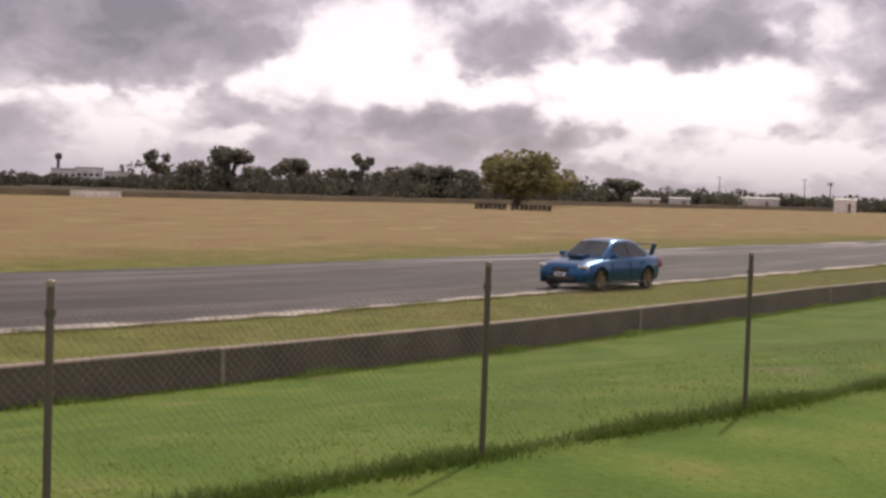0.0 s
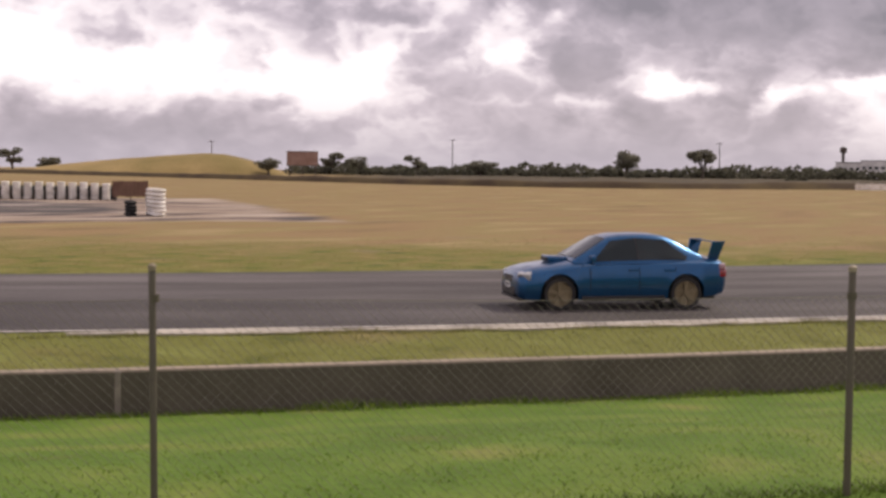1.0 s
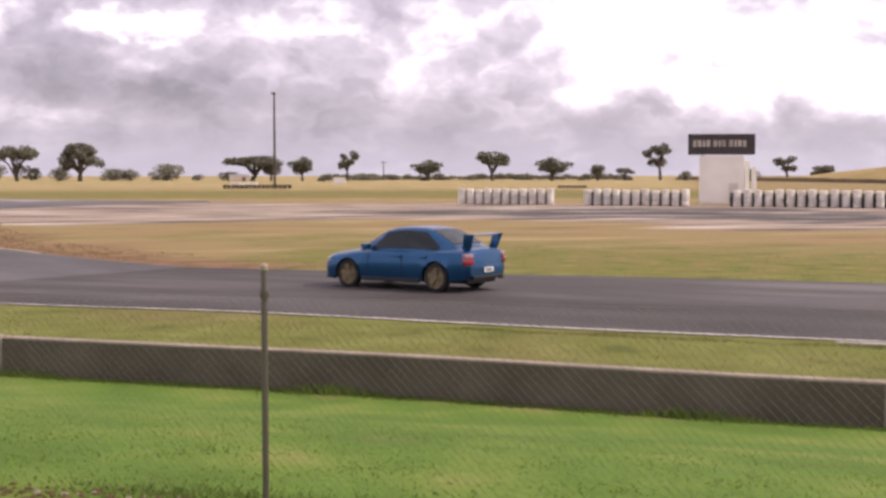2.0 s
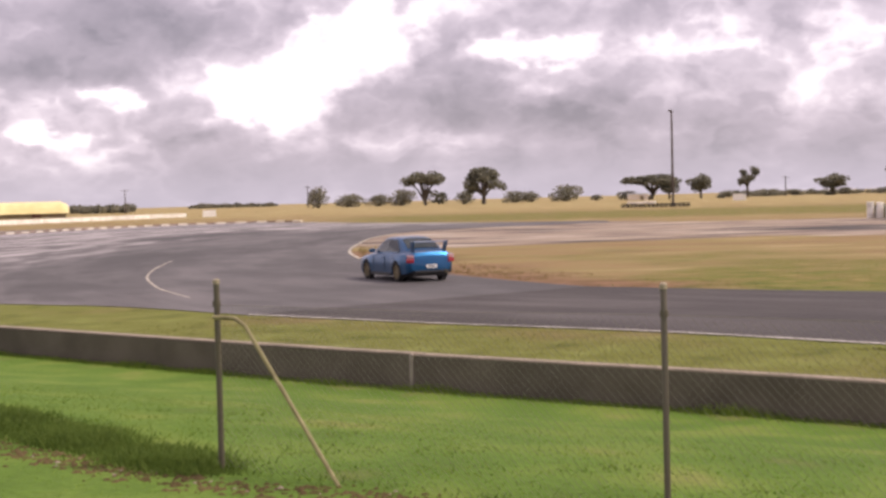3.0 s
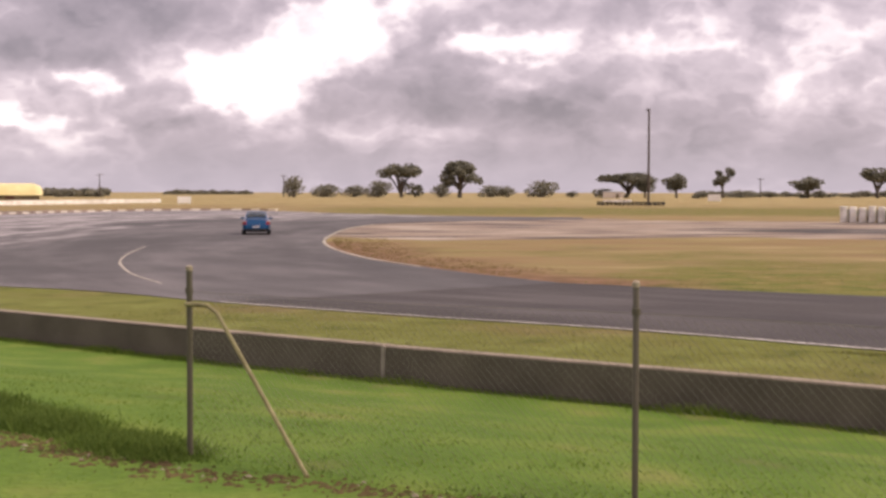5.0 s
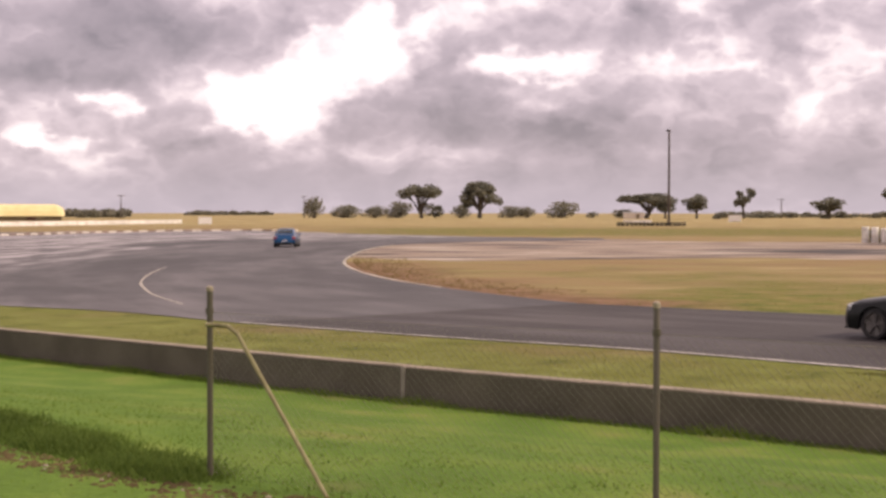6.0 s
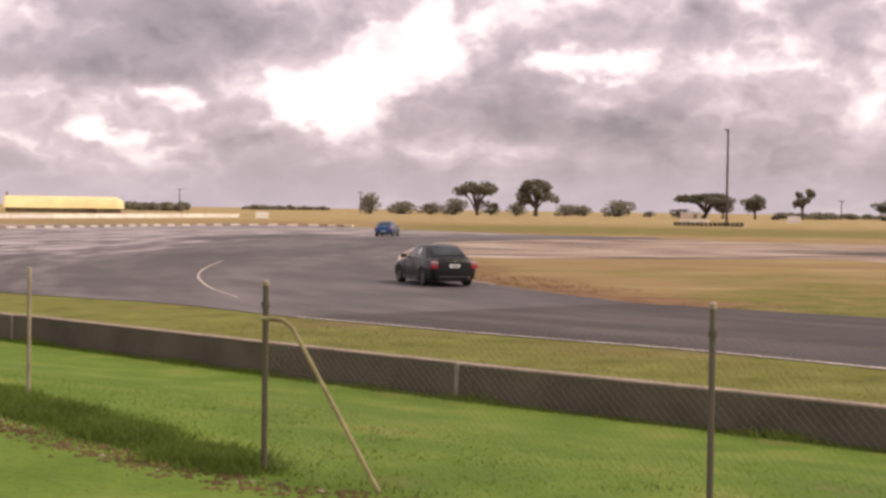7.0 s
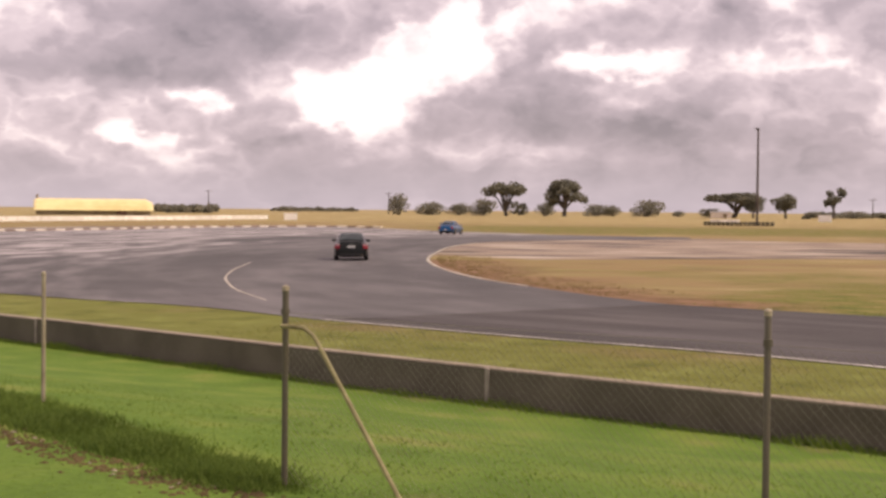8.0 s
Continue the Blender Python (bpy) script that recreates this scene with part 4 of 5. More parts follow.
        panel("sticker", p, M_PLATE, car, "white square paper sticker on the window", 0.003)
        bm = bmesh.new()
        add_box(bm, 0, -2.155, 0.845, 0.10, 0.03, 0.06, None, 0.01)
        part("badge", bm, M_HEADLIGHT, car)
    # short overhangs ahead of and behind the wheel arches
    for ob in car.children_recursive:
        for v in ob.data.vertices:
            if v.co.y > 1.68:
                v.co.y = 1.68 + (v.co.y - 1.68) * 0.79
            elif v.co.y < -1.605:
                v.co.y = -1.605 + (v.co.y + 1.605) * 0.82
    wheels = [car_wheel(car, sx * 0.765, wy, R, rim_mat, 0.215) for wy in wheel_y for sx in (1, -1)]
    return car, wheels


BLUE_CAR, BLUE_WHEELS = make_car("rally_car", "bright blue rally saloon with gold wheels and tall wing", M_BLUE, M_GOLD, True)
BLACK_CAR, BLACK_WHEELS = make_car("saloon_car", "black four-door saloon with a white window sticker", M_BLACK, M_GREY_RIM, False)


# ---- distance: trees ----
def leaf_material(name, a, b, thin=0.45):
    m = bpy.data.materials.new(name)
    m.use_nodes = True
    nt = m.node_tree
    N, L = nt.nodes.new, nt.links.new
    bs = nt.nodes["Principled BSDF"]
    bs.inputs["Roughness"].default_value = 0.75
    bs.inputs["Specular IOR Level"].default_value = 0.2
    g, r = N("ShaderNodeNewGeometry"), N("ShaderNodeValToRGB")
    L(g.outputs["Random Per Island"], r.inputs[0])
    e = r.color_ramp.elements
    e[0].color, e[1].color = (*a, 1), (*b, 1)
    tc, n, h, mr = N("ShaderNodeTexCoord"), N("ShaderNodeTexNoise"), N("ShaderNodeHueSaturation"), N("ShaderNodeMapRange")
    n.inputs["Scale"].default_value = 0.8
    L(tc.outputs["Object"], n.inputs["Vector"])
    L(n.outputs["Fac"], mr.inputs["Value"])
    mr.inputs["To Min"].default_value, mr.inputs["To Max"].default_value = 0.6, 1.4
    L(mr.outputs[0], h.inputs["Value"])
    L(r.outputs[0], h.inputs["Color"])
    L(h.outputs[0], bs.inputs["Base Color"])
    tr, mx = N("ShaderNodeBsdfTranslucent"), N("ShaderNodeMixShader")
    L(h.outputs[0], tr.inputs["Color"])
    mx.inputs[0].default_value = thin
    L(bs.outputs[0], mx.inputs[1])
    L(tr.outputs[0], mx.inputs[2])
    L(mx.outputs[0], nt.nodes["Material Output"].inputs["Surface"])
    return m


# gum and scrub leaves greyed and lightened: distance haze put into their colour
M_LEAF = leaf_material("gum_leaves", (0.140, 0.137, 0.104), (0.245, 0.233, 0.174))
M_LEAF_BROWN = leaf_material("scrub_leaves", (0.180, 0.175, 0.132), (0.300, 0.280, 0.210))
M_LEAF_DARK = leaf_material("dark_scrub_leaves", (0.075, 0.076, 0.055), (0.150, 0.146, 0.105))
M_LEAF_PALE = leaf_material("pale_leaves", (0.180, 0.170, 0.075), (0.320, 0.285, 0.140))
M_BARK = material("grey_bark", (0.12, 0.095, 0.075), 0.9, 0, 0.35, 3, 30, 0.3, (0.06, 0.048, 0.038))
M_GRASS = leaf_material("lawn_blades", (0.092, 0.172, 0.020), (0.235, 0.310, 0.062), 0.66)
# green held darker than the lawn: shade at the fence put into the colour
M_GRASS_SHADE = leaf_material("tall_shade_grass", (0.066, 0.115, 0.018), (0.155, 0.215, 0.044))
M_GRASS_DRY = leaf_material("verge_blades", (0.115, 0.135, 0.032), (0.290, 0.265, 0.100))


def leaf_cloud(blobs, count, size, seed):
    """Small leaf cards scattered through flattened blobs (x, y, z, rx, rz, share)."""
    rng = np.random.RandomState(seed)
    share = np.array([b[5] for b in blobs], float)
    pick = rng.choice(len(blobs), count, p=share / share.sum())
    B = np.array(blobs)[pick]
    d = rng.normal(size=(count, 3))
    d /= np.linalg.norm(d, axis=1)[:, None]
    rad = (0.55 + 0.5 * rng.rand(count) ** 0.6)[:, None]
    c = B[:, :3] + d * rad * B[:, [3, 3, 4]]
    u = rng.normal(size=(count, 3))
    u /= np.linalg.norm(u, axis=1)[:, None]
    w = np.cross(u, rng.normal(size=(count, 3)))
    w /= np.linalg.norm(w, axis=1)[:, None]
    s = size * (0.5 + rng.rand(count))[:, None]
    v = np.stack([c - u * s, c + w * s * 0.7, c + u * s, c - w * s * 0.7], 1).reshape(-1, 3)
    return v, np.arange(count * 4).reshape(-1, 4)


def raw_mesh(name, v, f, mat, parent=None):
    me = bpy.data.meshes.new(name)
    me.from_pydata(np.asarray(v).tolist(), [], np.asarray(f).tolist())
    me.materials.append(mat)
    ob = new(name, me)
    ob.parent = parent
    return ob


def make_tree(style, seed, label, leaf_mat):
    """A tree 10 m high and about 10 m wide, standing on its origin."""
    rnd = random.Random(seed)
    tree = tagged(new("tree"), label, "tree")
    bm = bmesh.new()
    blobs = []
    if style == "bush":
        for k in range(9):
            a = rnd.uniform(0, 6.28)
            r = rnd.uniform(0.5, 3.0)
            z = rnd.uniform(1.5, 6.2)
            blobs.append((r * math.cos(a), r * math.sin(a), z, rnd.uniform(1.9, 2.7), rnd.uniform(1.6, 2.4), 1))
            add_tube(bm, [(0.2 * math.cos(a), 0.2 * math.sin(a), -0.3), (r * 0.5 * math.cos(a), r * 0.5 * math.sin(a), z * 0.5), (r * math.cos(a), r * math.sin(a), z)], [0.22, 0.15, 0.06], 5)
        count, size = 520, 0.60
    else:
        lean = rnd.uniform(-0.6, 0.6)
        fork = {"umbrella": 2.2, "dome": 2.0, "round": 2.6, "open": 3.4, "willow": 2.0, "twin": 1.2}[style]
        add_tube(bm, [(0, 0, -0.4), (lean * 0.4, 0, fork * 0.55), (lean, 0.1, fork)], [0.52, 0.42, 0.36], 8)
        limbs = {"umbrella": 9, "dome": 12, "round": 9, "open": 7, "willow": 10, "twin": 8}[style]
        for k in range(limbs):
            a = 6.283 * (k + rnd.uniform(-0.3, 0.3)) / limbs
            if style in ("umbrella", "twin"):
                r, z, br, bz = rnd.uniform(1.6, 4.0), rnd.uniform(6.6, 8.6), rnd.uniform(1.2, 1.7), rnd.uniform(0.9, 1.3)
                z -= 0.28 * (r - 1.6)
            elif style == "dome":
                r = rnd.uniform(0.8, 3.9)
                z, br, bz = 8.1 - 0.26 * r * r + rnd.uniform(-0.5, 0.3), rnd.uniform(1.0, 1.4), rnd.uniform(0.8, 1.1)
            elif style == "round":
                r, z, br, bz = rnd.uniform(1.0, 3.2), rnd.uniform(4.2, 8.4), rnd.uniform(1.3, 1.9), rnd.uniform(1.1, 1.6)
            elif style == "open":
                r, z, br, bz = rnd.uniform(1.2, 3.9), rnd.uniform(4.6, 9.2), rnd.uniform(0.9, 1.35), rnd.uniform(0.7, 1.1)
            else:
                r, z, br, bz = rnd.uniform(1.2, 3.9), rnd.uniform(4.0, 8.0), rnd.uniform(1.3, 1.9), rnd.uniform(1.6, 2.4)
                z -= 0.35 * (r - 1.2)
            x, y = lean + r * math.cos(a), r * math.sin(a)
            mid = (lean + (x - lean) * 0.45, y * 0.45, fork + (z - fork) * 0.62)
            add_tube(bm, [(lean, 0.1, fork - 0.1), mid, (x, y, z)], [0.27, 0.18, 0.06], 6)
            blobs.append((x, y, z, br, bz, 1.0))
            for q in range(2):
                blobs.append((x + rnd.uniform(-1.1, 1.1), y + rnd.uniform(-1.1, 1.1), z + rnd.uniform(-0.9, 0.8), br * 0.6, bz * 0.6, 0.45))
                b = blobs[-1]
                add_tube(bm, [mid, (b[0], b[1], b[2])], [0.10, 0.03], 4)
        if style in ("round", "willow"):
            blobs += [(lean, 0, 7.8, 2.0, 1.6, 1.2), (lean, 0, 5.8, 2.6, 1.6, 1.2)]
        if style == "umbrella":
            blobs.append((lean, 0, 8.6, 2.4, 0.8, 1.4))
        if style == "twin":
            blobs += [(2.2, 0.3, 2.2, 1.7, 1.5, 1.6), (3.4, -0.3, 1.8, 1.1, 1.2, 1.0)]
        count, size = {"umbrella": 950, "dome": 1000, "round": 950, "open": 620, "willow": 2300, "twin": 850}[style], {"willow": 0.5}.get(style, 0.58)
    part("trunk", bm, M_BARK, tree)
    blobs = [(x, y, z, a * 1.28, b * 1.22, c) for x, y, z, a, b, c in blobs]
    v, f = leaf_cloud(blobs, int(count * 1.9), size * 0.66, seed)
    raw_mesh("crown", v, f, leaf_mat, tree)
    return tree


def place(az, d, w, h, turn=0.0, sink=0.15):
    x, y = bearing(az, d)
    return Matrix.Translation((x, y, gz(x, y) - sink)) @ Matrix.Rotation(turn, 4, "Z") @ Matrix.Diagonal((w / 8.8, w / 8.8, h / 8.5, 1))


TREES = {}
for k, (style, lab, mat) in {"umbrella": ("umbrella", "dark flat-topped gum tree on the dry plain", M_LEAF), "twin": ("twin", "spreading gum tree with undergrowth at its foot", M_LEAF),
                             "dome": ("dome", "dome-crowned dark gum tree standing on the dry plain", M_LEAF),
                             "round": ("round", "dense dark green gum tree at the field's edge", M_LEAF), "open": ("open", "open-crowned gum tree with bare limbs", M_LEAF),
                             "bush": ("bush", "low dark bush on the dry plain", M_LEAF_BROWN), "willow": ("willow", "broad pale olive willow beyond the infield", M_LEAF_PALE)}.items():
    TREES[k] = [style, lab, mat, []]
# kind, bearing, distance, width, height
PLANTING = [("bush", -2.8, 420, 7, 7.0), ("bush", -1.6, 430, 9, 4.9), ("bush", -0.3, 430, 8, 4.1), ("bush", 0.7, 425, 8, 6.2), ("twin", 1.7, 415, 12.5, 9.6), ("dome", 4.15, 415, 13.4, 10.6), ("bush", 3.3, 425, 6, 4.6),
            ("bush", 5.5, 435, 8, 4.6), ("bush", 6.2, 435, 6, 3.8), ("bush", 7.6, 430, 10, 6.3), ("bush", 8.9, 430, 4, 2.2), ("umbrella", 11.1, 415, 16, 6.6), ("round", 11.9, 410, 7, 6.0), ("bush", 10.2, 420, 7, 3.4), ("round", 13.2, 410, 7.6, 6.4), ("open", 15.1, 415, 7.5, 7.6),
            ("bush", 14.3, 430, 6, 2.4), ("bush", 15.9, 430, 10, 2.4), ("bush", 17.0, 440, 6, 2.2), ("round", 18.5, 415, 9.5, 5.6), ("umbrella", 21.2, 415, 10, 8.0), ("round", 23.7, 415, 11, 6.2), ("round", 25.6, 400, 4.6, 4.4),
            ("umbrella", 26.7, 430, 5.5, 3.6), ("open", 28.2, 425, 9.6, 9.8), ("bush", 29.2, 430, 4, 3.6), ("bush", 31.9, 440, 5, 4.2), ("open", 33.35, 440, 9, 6.4), ("round", 34.7, 440, 8, 4.2), ("round", 43.6, 400, 7.5, 4.4),
            ("open", 46.2, 440, 8, 6.0), ("round", 47.3, 440, 8, 5.2), ("open", 49.8, 440, 8, 5.4), ("round", 52.5, 440, 11, 4.4), ("open", 55.6, 440, 5, 4.0), ("round", 58.6, 430, 8.5, 7.4), ("umbrella", 61.7, 430, 8.5, 7.8), ("bush", 62.9, 440, 5, 3.4),
            ("bush", 64.4, 440, 6, 3.6), ("bush", 66.0, 440, 5, 3.2), ("open", 71.2, 425, 9.5, 10.0), ("round", 72.7, 425, 9, 8.2), ("umbrella", 74.3, 420, 14, 12.0), ("round", 73.7, 430, 8, 7.5), ("bush", 75.6, 425, 7, 6.0), ("umbrella", 76.8, 420, 11, 9.8), ("bush", 78.2, 425, 9, 5.0),
            ("open", 79.6, 420, 9, 11.0), ("round", 80.5, 425, 10, 7.0), ("round", 82.0, 420, 10, 9.5), ("bush", 81.2, 430, 8, 6.0), ("open", 83.5, 420, 10, 8.5), ("round", 84.3, 425, 9, 8.0), ("willow", 86.2, 300, 19.5, 10.8), ("round", 78.7, 428, 9, 7.6), ("round", 81.2, 432, 10, 8.4), ("round", 82.9, 428, 11, 9.2), ("umbrella", 87.9, 425, 10, 7.0), ("round", 75.2, 430, 9, 7.4), ("round", 77.6, 432, 9, 6.4), ("round", 88.6, 420, 9, 6.0), ("umbrella", 90.6, 420, 12, 7.2), ("bush", 89.4, 430, 8, 5)]
rt = random.Random(5)
for i, (kind, az, d, w, h) in enumerate(PLANTING):
    style, lab, mat, made = TREES[kind]
    m = place(az, d, w, h, rt.uniform(0, 6.28) if kind != "twin" else 0.1)
    if len(made) < 2:
        t = make_tree(style, 11 * i + 3, lab, mat)
        t.matrix_basis = m
        made.append(t)
    else:
        src = made[i % 2]
        keep = src.matrix_basis.copy()
        t = copy_thing(src, Matrix.Identity(4))
        t.matrix_basis = m
    tagged(t, group={"willow": "willows", "bush": "bushes on the plain"}.get(kind, "gum trees"))


def make_tree_line(name, a0, a1, d, h, n, label, seed, mat):
    """A far belt of scrub with an uneven top."""
    rng = np.random.RandomState(seed)
    blobs = []
    for k in range(n):
        az = a0 + (a1 - a0) * (k + rng.rand()) / n
        x, y = bearing(az, d * (1 + 0.04 * rng.randn()))
        hh = h * (0.45 + 0.55 * rng.rand() ** 1.5)
        blobs.append((x, y, gz(x, y) + hh * 0.45, hh * 1.05, hh * 0.58, hh))
    v, f = leaf_cloud(blobs, n * 130, 0.60, seed)
    ob = raw_mesh(name, v, f, mat)
    tagged(ob, label, "scrub", kind="stuff")


make_tree_line("far_scrub", 44.5, 71, 450, 4.2, 110, "dark belt of far scrub and saplings", 3, M_LEAF_DARK)
make_tree_line("far_scrub", 71, 104, 445, 4.8, 130, "dark belt of far trees and bushes", 4, M_LEAF_DARK)
make_tree_line("far_scrub", 70.5, 89.5, 425, 8.6, 100, "dark belt of full-grown far trees", 14, M_LEAF_DARK)
make_tree_line("far_scrub", 90, 106, 470, 6.0, 60, "low dark tree belt at the skyline", 6, M_LEAF_DARK)
make_tree_line("far_scrub", -13.2, -10.6, 470, 2.6, 30, "low dark scrub beside the shed", 7, M_LEAF_BROWN)
make_tree_line("far_scrub", -8.2, -4.6, 640, 2.0, 30, "thin dark hedgerow on the skyline", 8, M_LEAF_BROWN)
make_tree_line("far_scrub", 14, 27, 470, 1.8, 70, "low far hedgerow on the plain", 9, M_LEAF_BROWN)


# ---- distance: built things ----
M_ROOF = material("yellow_roof", (0.82, 0.70, 0.36), 0.6, 0, 0.2, 0.25, 8, 0.1, (0.70, 0.56, 0.26))
M_DARKWALL = material("shed_wall", (0.26, 0.205, 0.125), 0.8, 0, 0.3, 0.5, 8, 0.1)
M_POLE = material("timber_pole", (0.10, 0.075, 0.06), 0.85, 0, 0.3, 2, 30, 0.2, (0.05, 0.04, 0.035))
M_BROWN = material("brown_board", (0.16, 0.085, 0.06), 0.8, 0, 0.25, 1.0, 15, 0.1, (0.10, 0.05, 0.035))
M_BOARD_DARK = material("dark_sign_board", (0.05, 0.042, 0.045), 0.6, 0, 0.25, 0.8, 15, 0.05)
M_LETTER = material("faded_letters", (0.50, 0.46, 0.40), 0.7, 0, 0.3, 2, 20, 0.0)
M_MOUND = material("dry_mound_grass", (0.33, 0.24, 0.11), 0.95, 0, 0.3, 0.05, 1.2, 0.4, (0.22, 0.17, 0.07), spec=0.1)
M_BERM = material("dark_earth_berm", (0.060, 0.042, 0.026), 0.95, 0, 0.4, 0.15, 2.0, 0.4, (0.10, 0.075, 0.04), spec=0.1)
M_FACADE = material("pale_factory_wall", (0.80, 0.78, 0.75), 0.7, 0, 0.2, 0.2, 4, 0.05, (0.50, 0.48, 0.46))
M_PINK = material("pale_wall", (0.74, 0.66, 0.56), 0.7, 0, 0.2, 0.2, 4, 0.05, (0.62, 0.53, 0.44))


M_KERB_DARK = material("brown_kerb", (0.26, 0.18, 0.13), 0.8, 0, 0.25, 1.0, 15, 0.1)


def box_part(name, parent, cx, cy, cz, sx, sy, sz, mat, label="", bevel=0.0):
    bm = bmesh.new()
    add_box(bm, cx, cy, cz, sx, sy, sz, None, bevel)
    return part(name, bm, mat, parent, label)


def stand(ob, az, d, turn=0.0, sink=0.0):
    """Put a thing at a bearing and distance, its front towards the spectators' bank."""
    x, y = bearing(az, d)
    ob.matrix_basis = Matrix.Translation((x, y, gz(x, y) - sink)) @ Matrix.Rotation(radians(-az + turn), 4, "Z")
    return ob


def make_shed():
    shed = tagged(new("shed"), "long low shed with a broad yellow roof", "shed")
    box_part("wall", shed, 0, 0, 0.55, 27, 9, 1.3, M_DARKWALL)
    bm = bmesh.new()
    prof = [(-5.2, 1.1), (-4.6, 2.3), (-3.0, 3.45), (0, 4.0), (3.0, 3.45), (4.6, 2.3), (5.2, 1.1)]
    rings = []
    for x, k in ((-14, 0.86), (-13.4, 1.0), (12.6, 1.0), (14.2, 0.72)):
        rings.append([bm.verts.new((x, y * (1 if k > 0.9 else 0.98), 1.1 + (z - 1.1) * k)) for y, z in prof])
    for a, b in zip(rings, rings[1:]):
        for j in range(len(prof) - 1):
            bm.faces.new((a[j], b[j], b[j + 1], a[j + 1]))
    bm.faces.new(rings[0])
    bm.faces.new(list(reversed(rings[-1])))
    bmesh.ops.recalc_face_normals(bm, faces=bm.faces)
    roof = part("roof", bm, M_ROOF, shed, "yellow sheet-metal roof")
    for k in range(12):
        box_part("rib", roof, -12.5 + k * 2.2, -3.85, 2.95, 0.10, 1.9, 0.08, M_ROOF)
    box_part("door", shed, 6.5, -4.55, 0.6, 2.2, 0.12, 1.1, M_BROWN, "brown door")
    box_part("chimney", shed, -13.2, 0, 4.3, 0.5, 0.5, 1.2, M_DARKWALL)
    stand(shed, -15.4, 346, 3)


def make_utility_pole(az, d, h, arms=1, lamp=False):
    pole = tagged(new("utility_pole"), "tall dark timber pole with a short crossarm" if lamp else "thin far timber pole with a crossarm", "pole", "poles")
    bm = bmesh.new()
    add_tube(bm, [(0, 0, -0.5), (0, 0, h * 0.6), (0, 0, h)], [0.24 if lamp else 0.18, 0.20 if lamp else 0.15, 0.16 if lamp else 0.11], 10)
    part("pole", bm, M_POLE, pole)
    for k in range(arms):
        box_part("crossarm", pole, 0, 0, h - 0.35 - 0.8 * k, 0.7 if lamp else 2.2, 0.12, 0.14, M_POLE)
    if lamp:
        box_part("lamp_head", pole, -0.35, -0.1, h - 0.12, 0.5, 0.35, 0.22, M_POLE, "", 0.05)
    for k in (-0.8, 0.0, 0.8):
        if not lamp:
            box_part("insulator", pole, k, 0, h - 0.2, 0.09, 0.09, 0.2, M_WHITE)
    stand(pole, az, d)


def tyre_ring(bm, cx, cy, cz, R, r, seg=14, rs=7):
    rings = []
    for k in range(seg):
        a = 2 * math.pi * k / seg
        rings.append([bm.verts.new((cx + (R + r * math.cos(b)) * math.cos(a), cy + (R + r * math.cos(b)) * math.sin(a), cz + r * 0.95 * math.sin(b))) for b in (2 * math.pi * j / rs for j in range(rs))])
    for k in range(seg):
        a, b = rings[k], rings[(k + 1) % seg]
        for j in range(rs):
            bm.faces.new((a[j], b[j], b[(j + 1) % rs], a[(j + 1) % rs]))


def make_tyre_stack(layers, mat, label, R=0.215, r=0.108):
    st = tagged(new("tyre_stack"), label, "tyre stack", "tyre stacks")
    for k in range(layers):
        bm = bmesh.new()
        tyre_ring(bm, 0.02 * math.sin(k * 2.1), 0.02 * math.cos(k * 1.7), r + 2 * r * 0.97 * k, R, r)
        part("tyre", bm, mat, st, smooth=True)
    return st


def make_stacks():
    src = make_tyre_stack(7, M_WHITE, "white-painted stack of tyres on bare gravel")
    first = True
    a, b = Vector((43.2, 119.3)), Vector((69.4, 91.4))
    d = (b - a).normalized()
    length = (b - a).length
    q = 0.0
    while q < length:
        if not (9.6 < q < 12.2 or 22.4 < q < 25.6):
            p = a + d * q
            m = pose(p.x, p.y, gz(p.x, p.y), 0, 0, rt.uniform(0, 360)) @ Matrix.Diagonal((1.10, 1.10, rt.uniform(0.90, 1.0), 1))
            if first:
                src.matrix_basis, first = m, False
            else:
                copy_thing(src, Matrix.Identity(4)).matrix_basis = m
        q += 0.9
    for x, y in ((47.6, 58.6), (48.2, 59.6), (48.9, 60.7)):
        copy_thing(src, Matrix.Identity(4)).matrix_basis = pose(x, y, gz(x, y)) @ Matrix.Diagonal((1.3, 1.3, 1.04, 1))
    low = make_tyre_stack(4, M_RUBBER, "dark stack of bare tyres beside the white ones")
    low.matrix_basis = pose(47.0, 60.2, gz(47, 60.2))
    copy_thing(low, pose(47.6, 61.1, gz(47.6, 61)))
    # an assumed second row of bare tyres, added behind to darken the gaps
    back = make_tyre_stack(5, M_RUBBER, "dark tyre stack added behind the white row to darken its gaps")
    first, q = True, 0.45
    side = Vector((-d.y, d.x)) * 0.62
    while q < length:
        if not (9.2 < q < 12.2 or 22.0 < q < 25.6):
            p = a + d * q + side
            m = pose(p.x, p.y, gz(p.x, p.y), 0, 0, rt.uniform(0, 360)) @ Matrix.Diagonal((1.15, 1.15, 1.1, 1))
            if first:
                back.matrix_basis, first = m, False
            else:
                copy_thing(back, Matrix.Identity(4)).matrix_basis = m
        q += 0.9
    # dark timber screen at the end of the row
    sc = tagged(new("timber_screen"), "dark reddish brown timber screen beside the tyre stacks", "screen")
    for k in range(9):
        box_part("plank", sc, -1.25 + k * 0.31, 0, 0.95 + 0.02 * (k % 3), 0.295, 0.05, 1.25, M_BROWN)
    for k in (-1.2, 0, 1.2):
        box_part("upright", sc, k, 0.07, 0.7, 0.09, 0.09, 1.5, M_POLE)
    stand(sc, 37.95, 111)


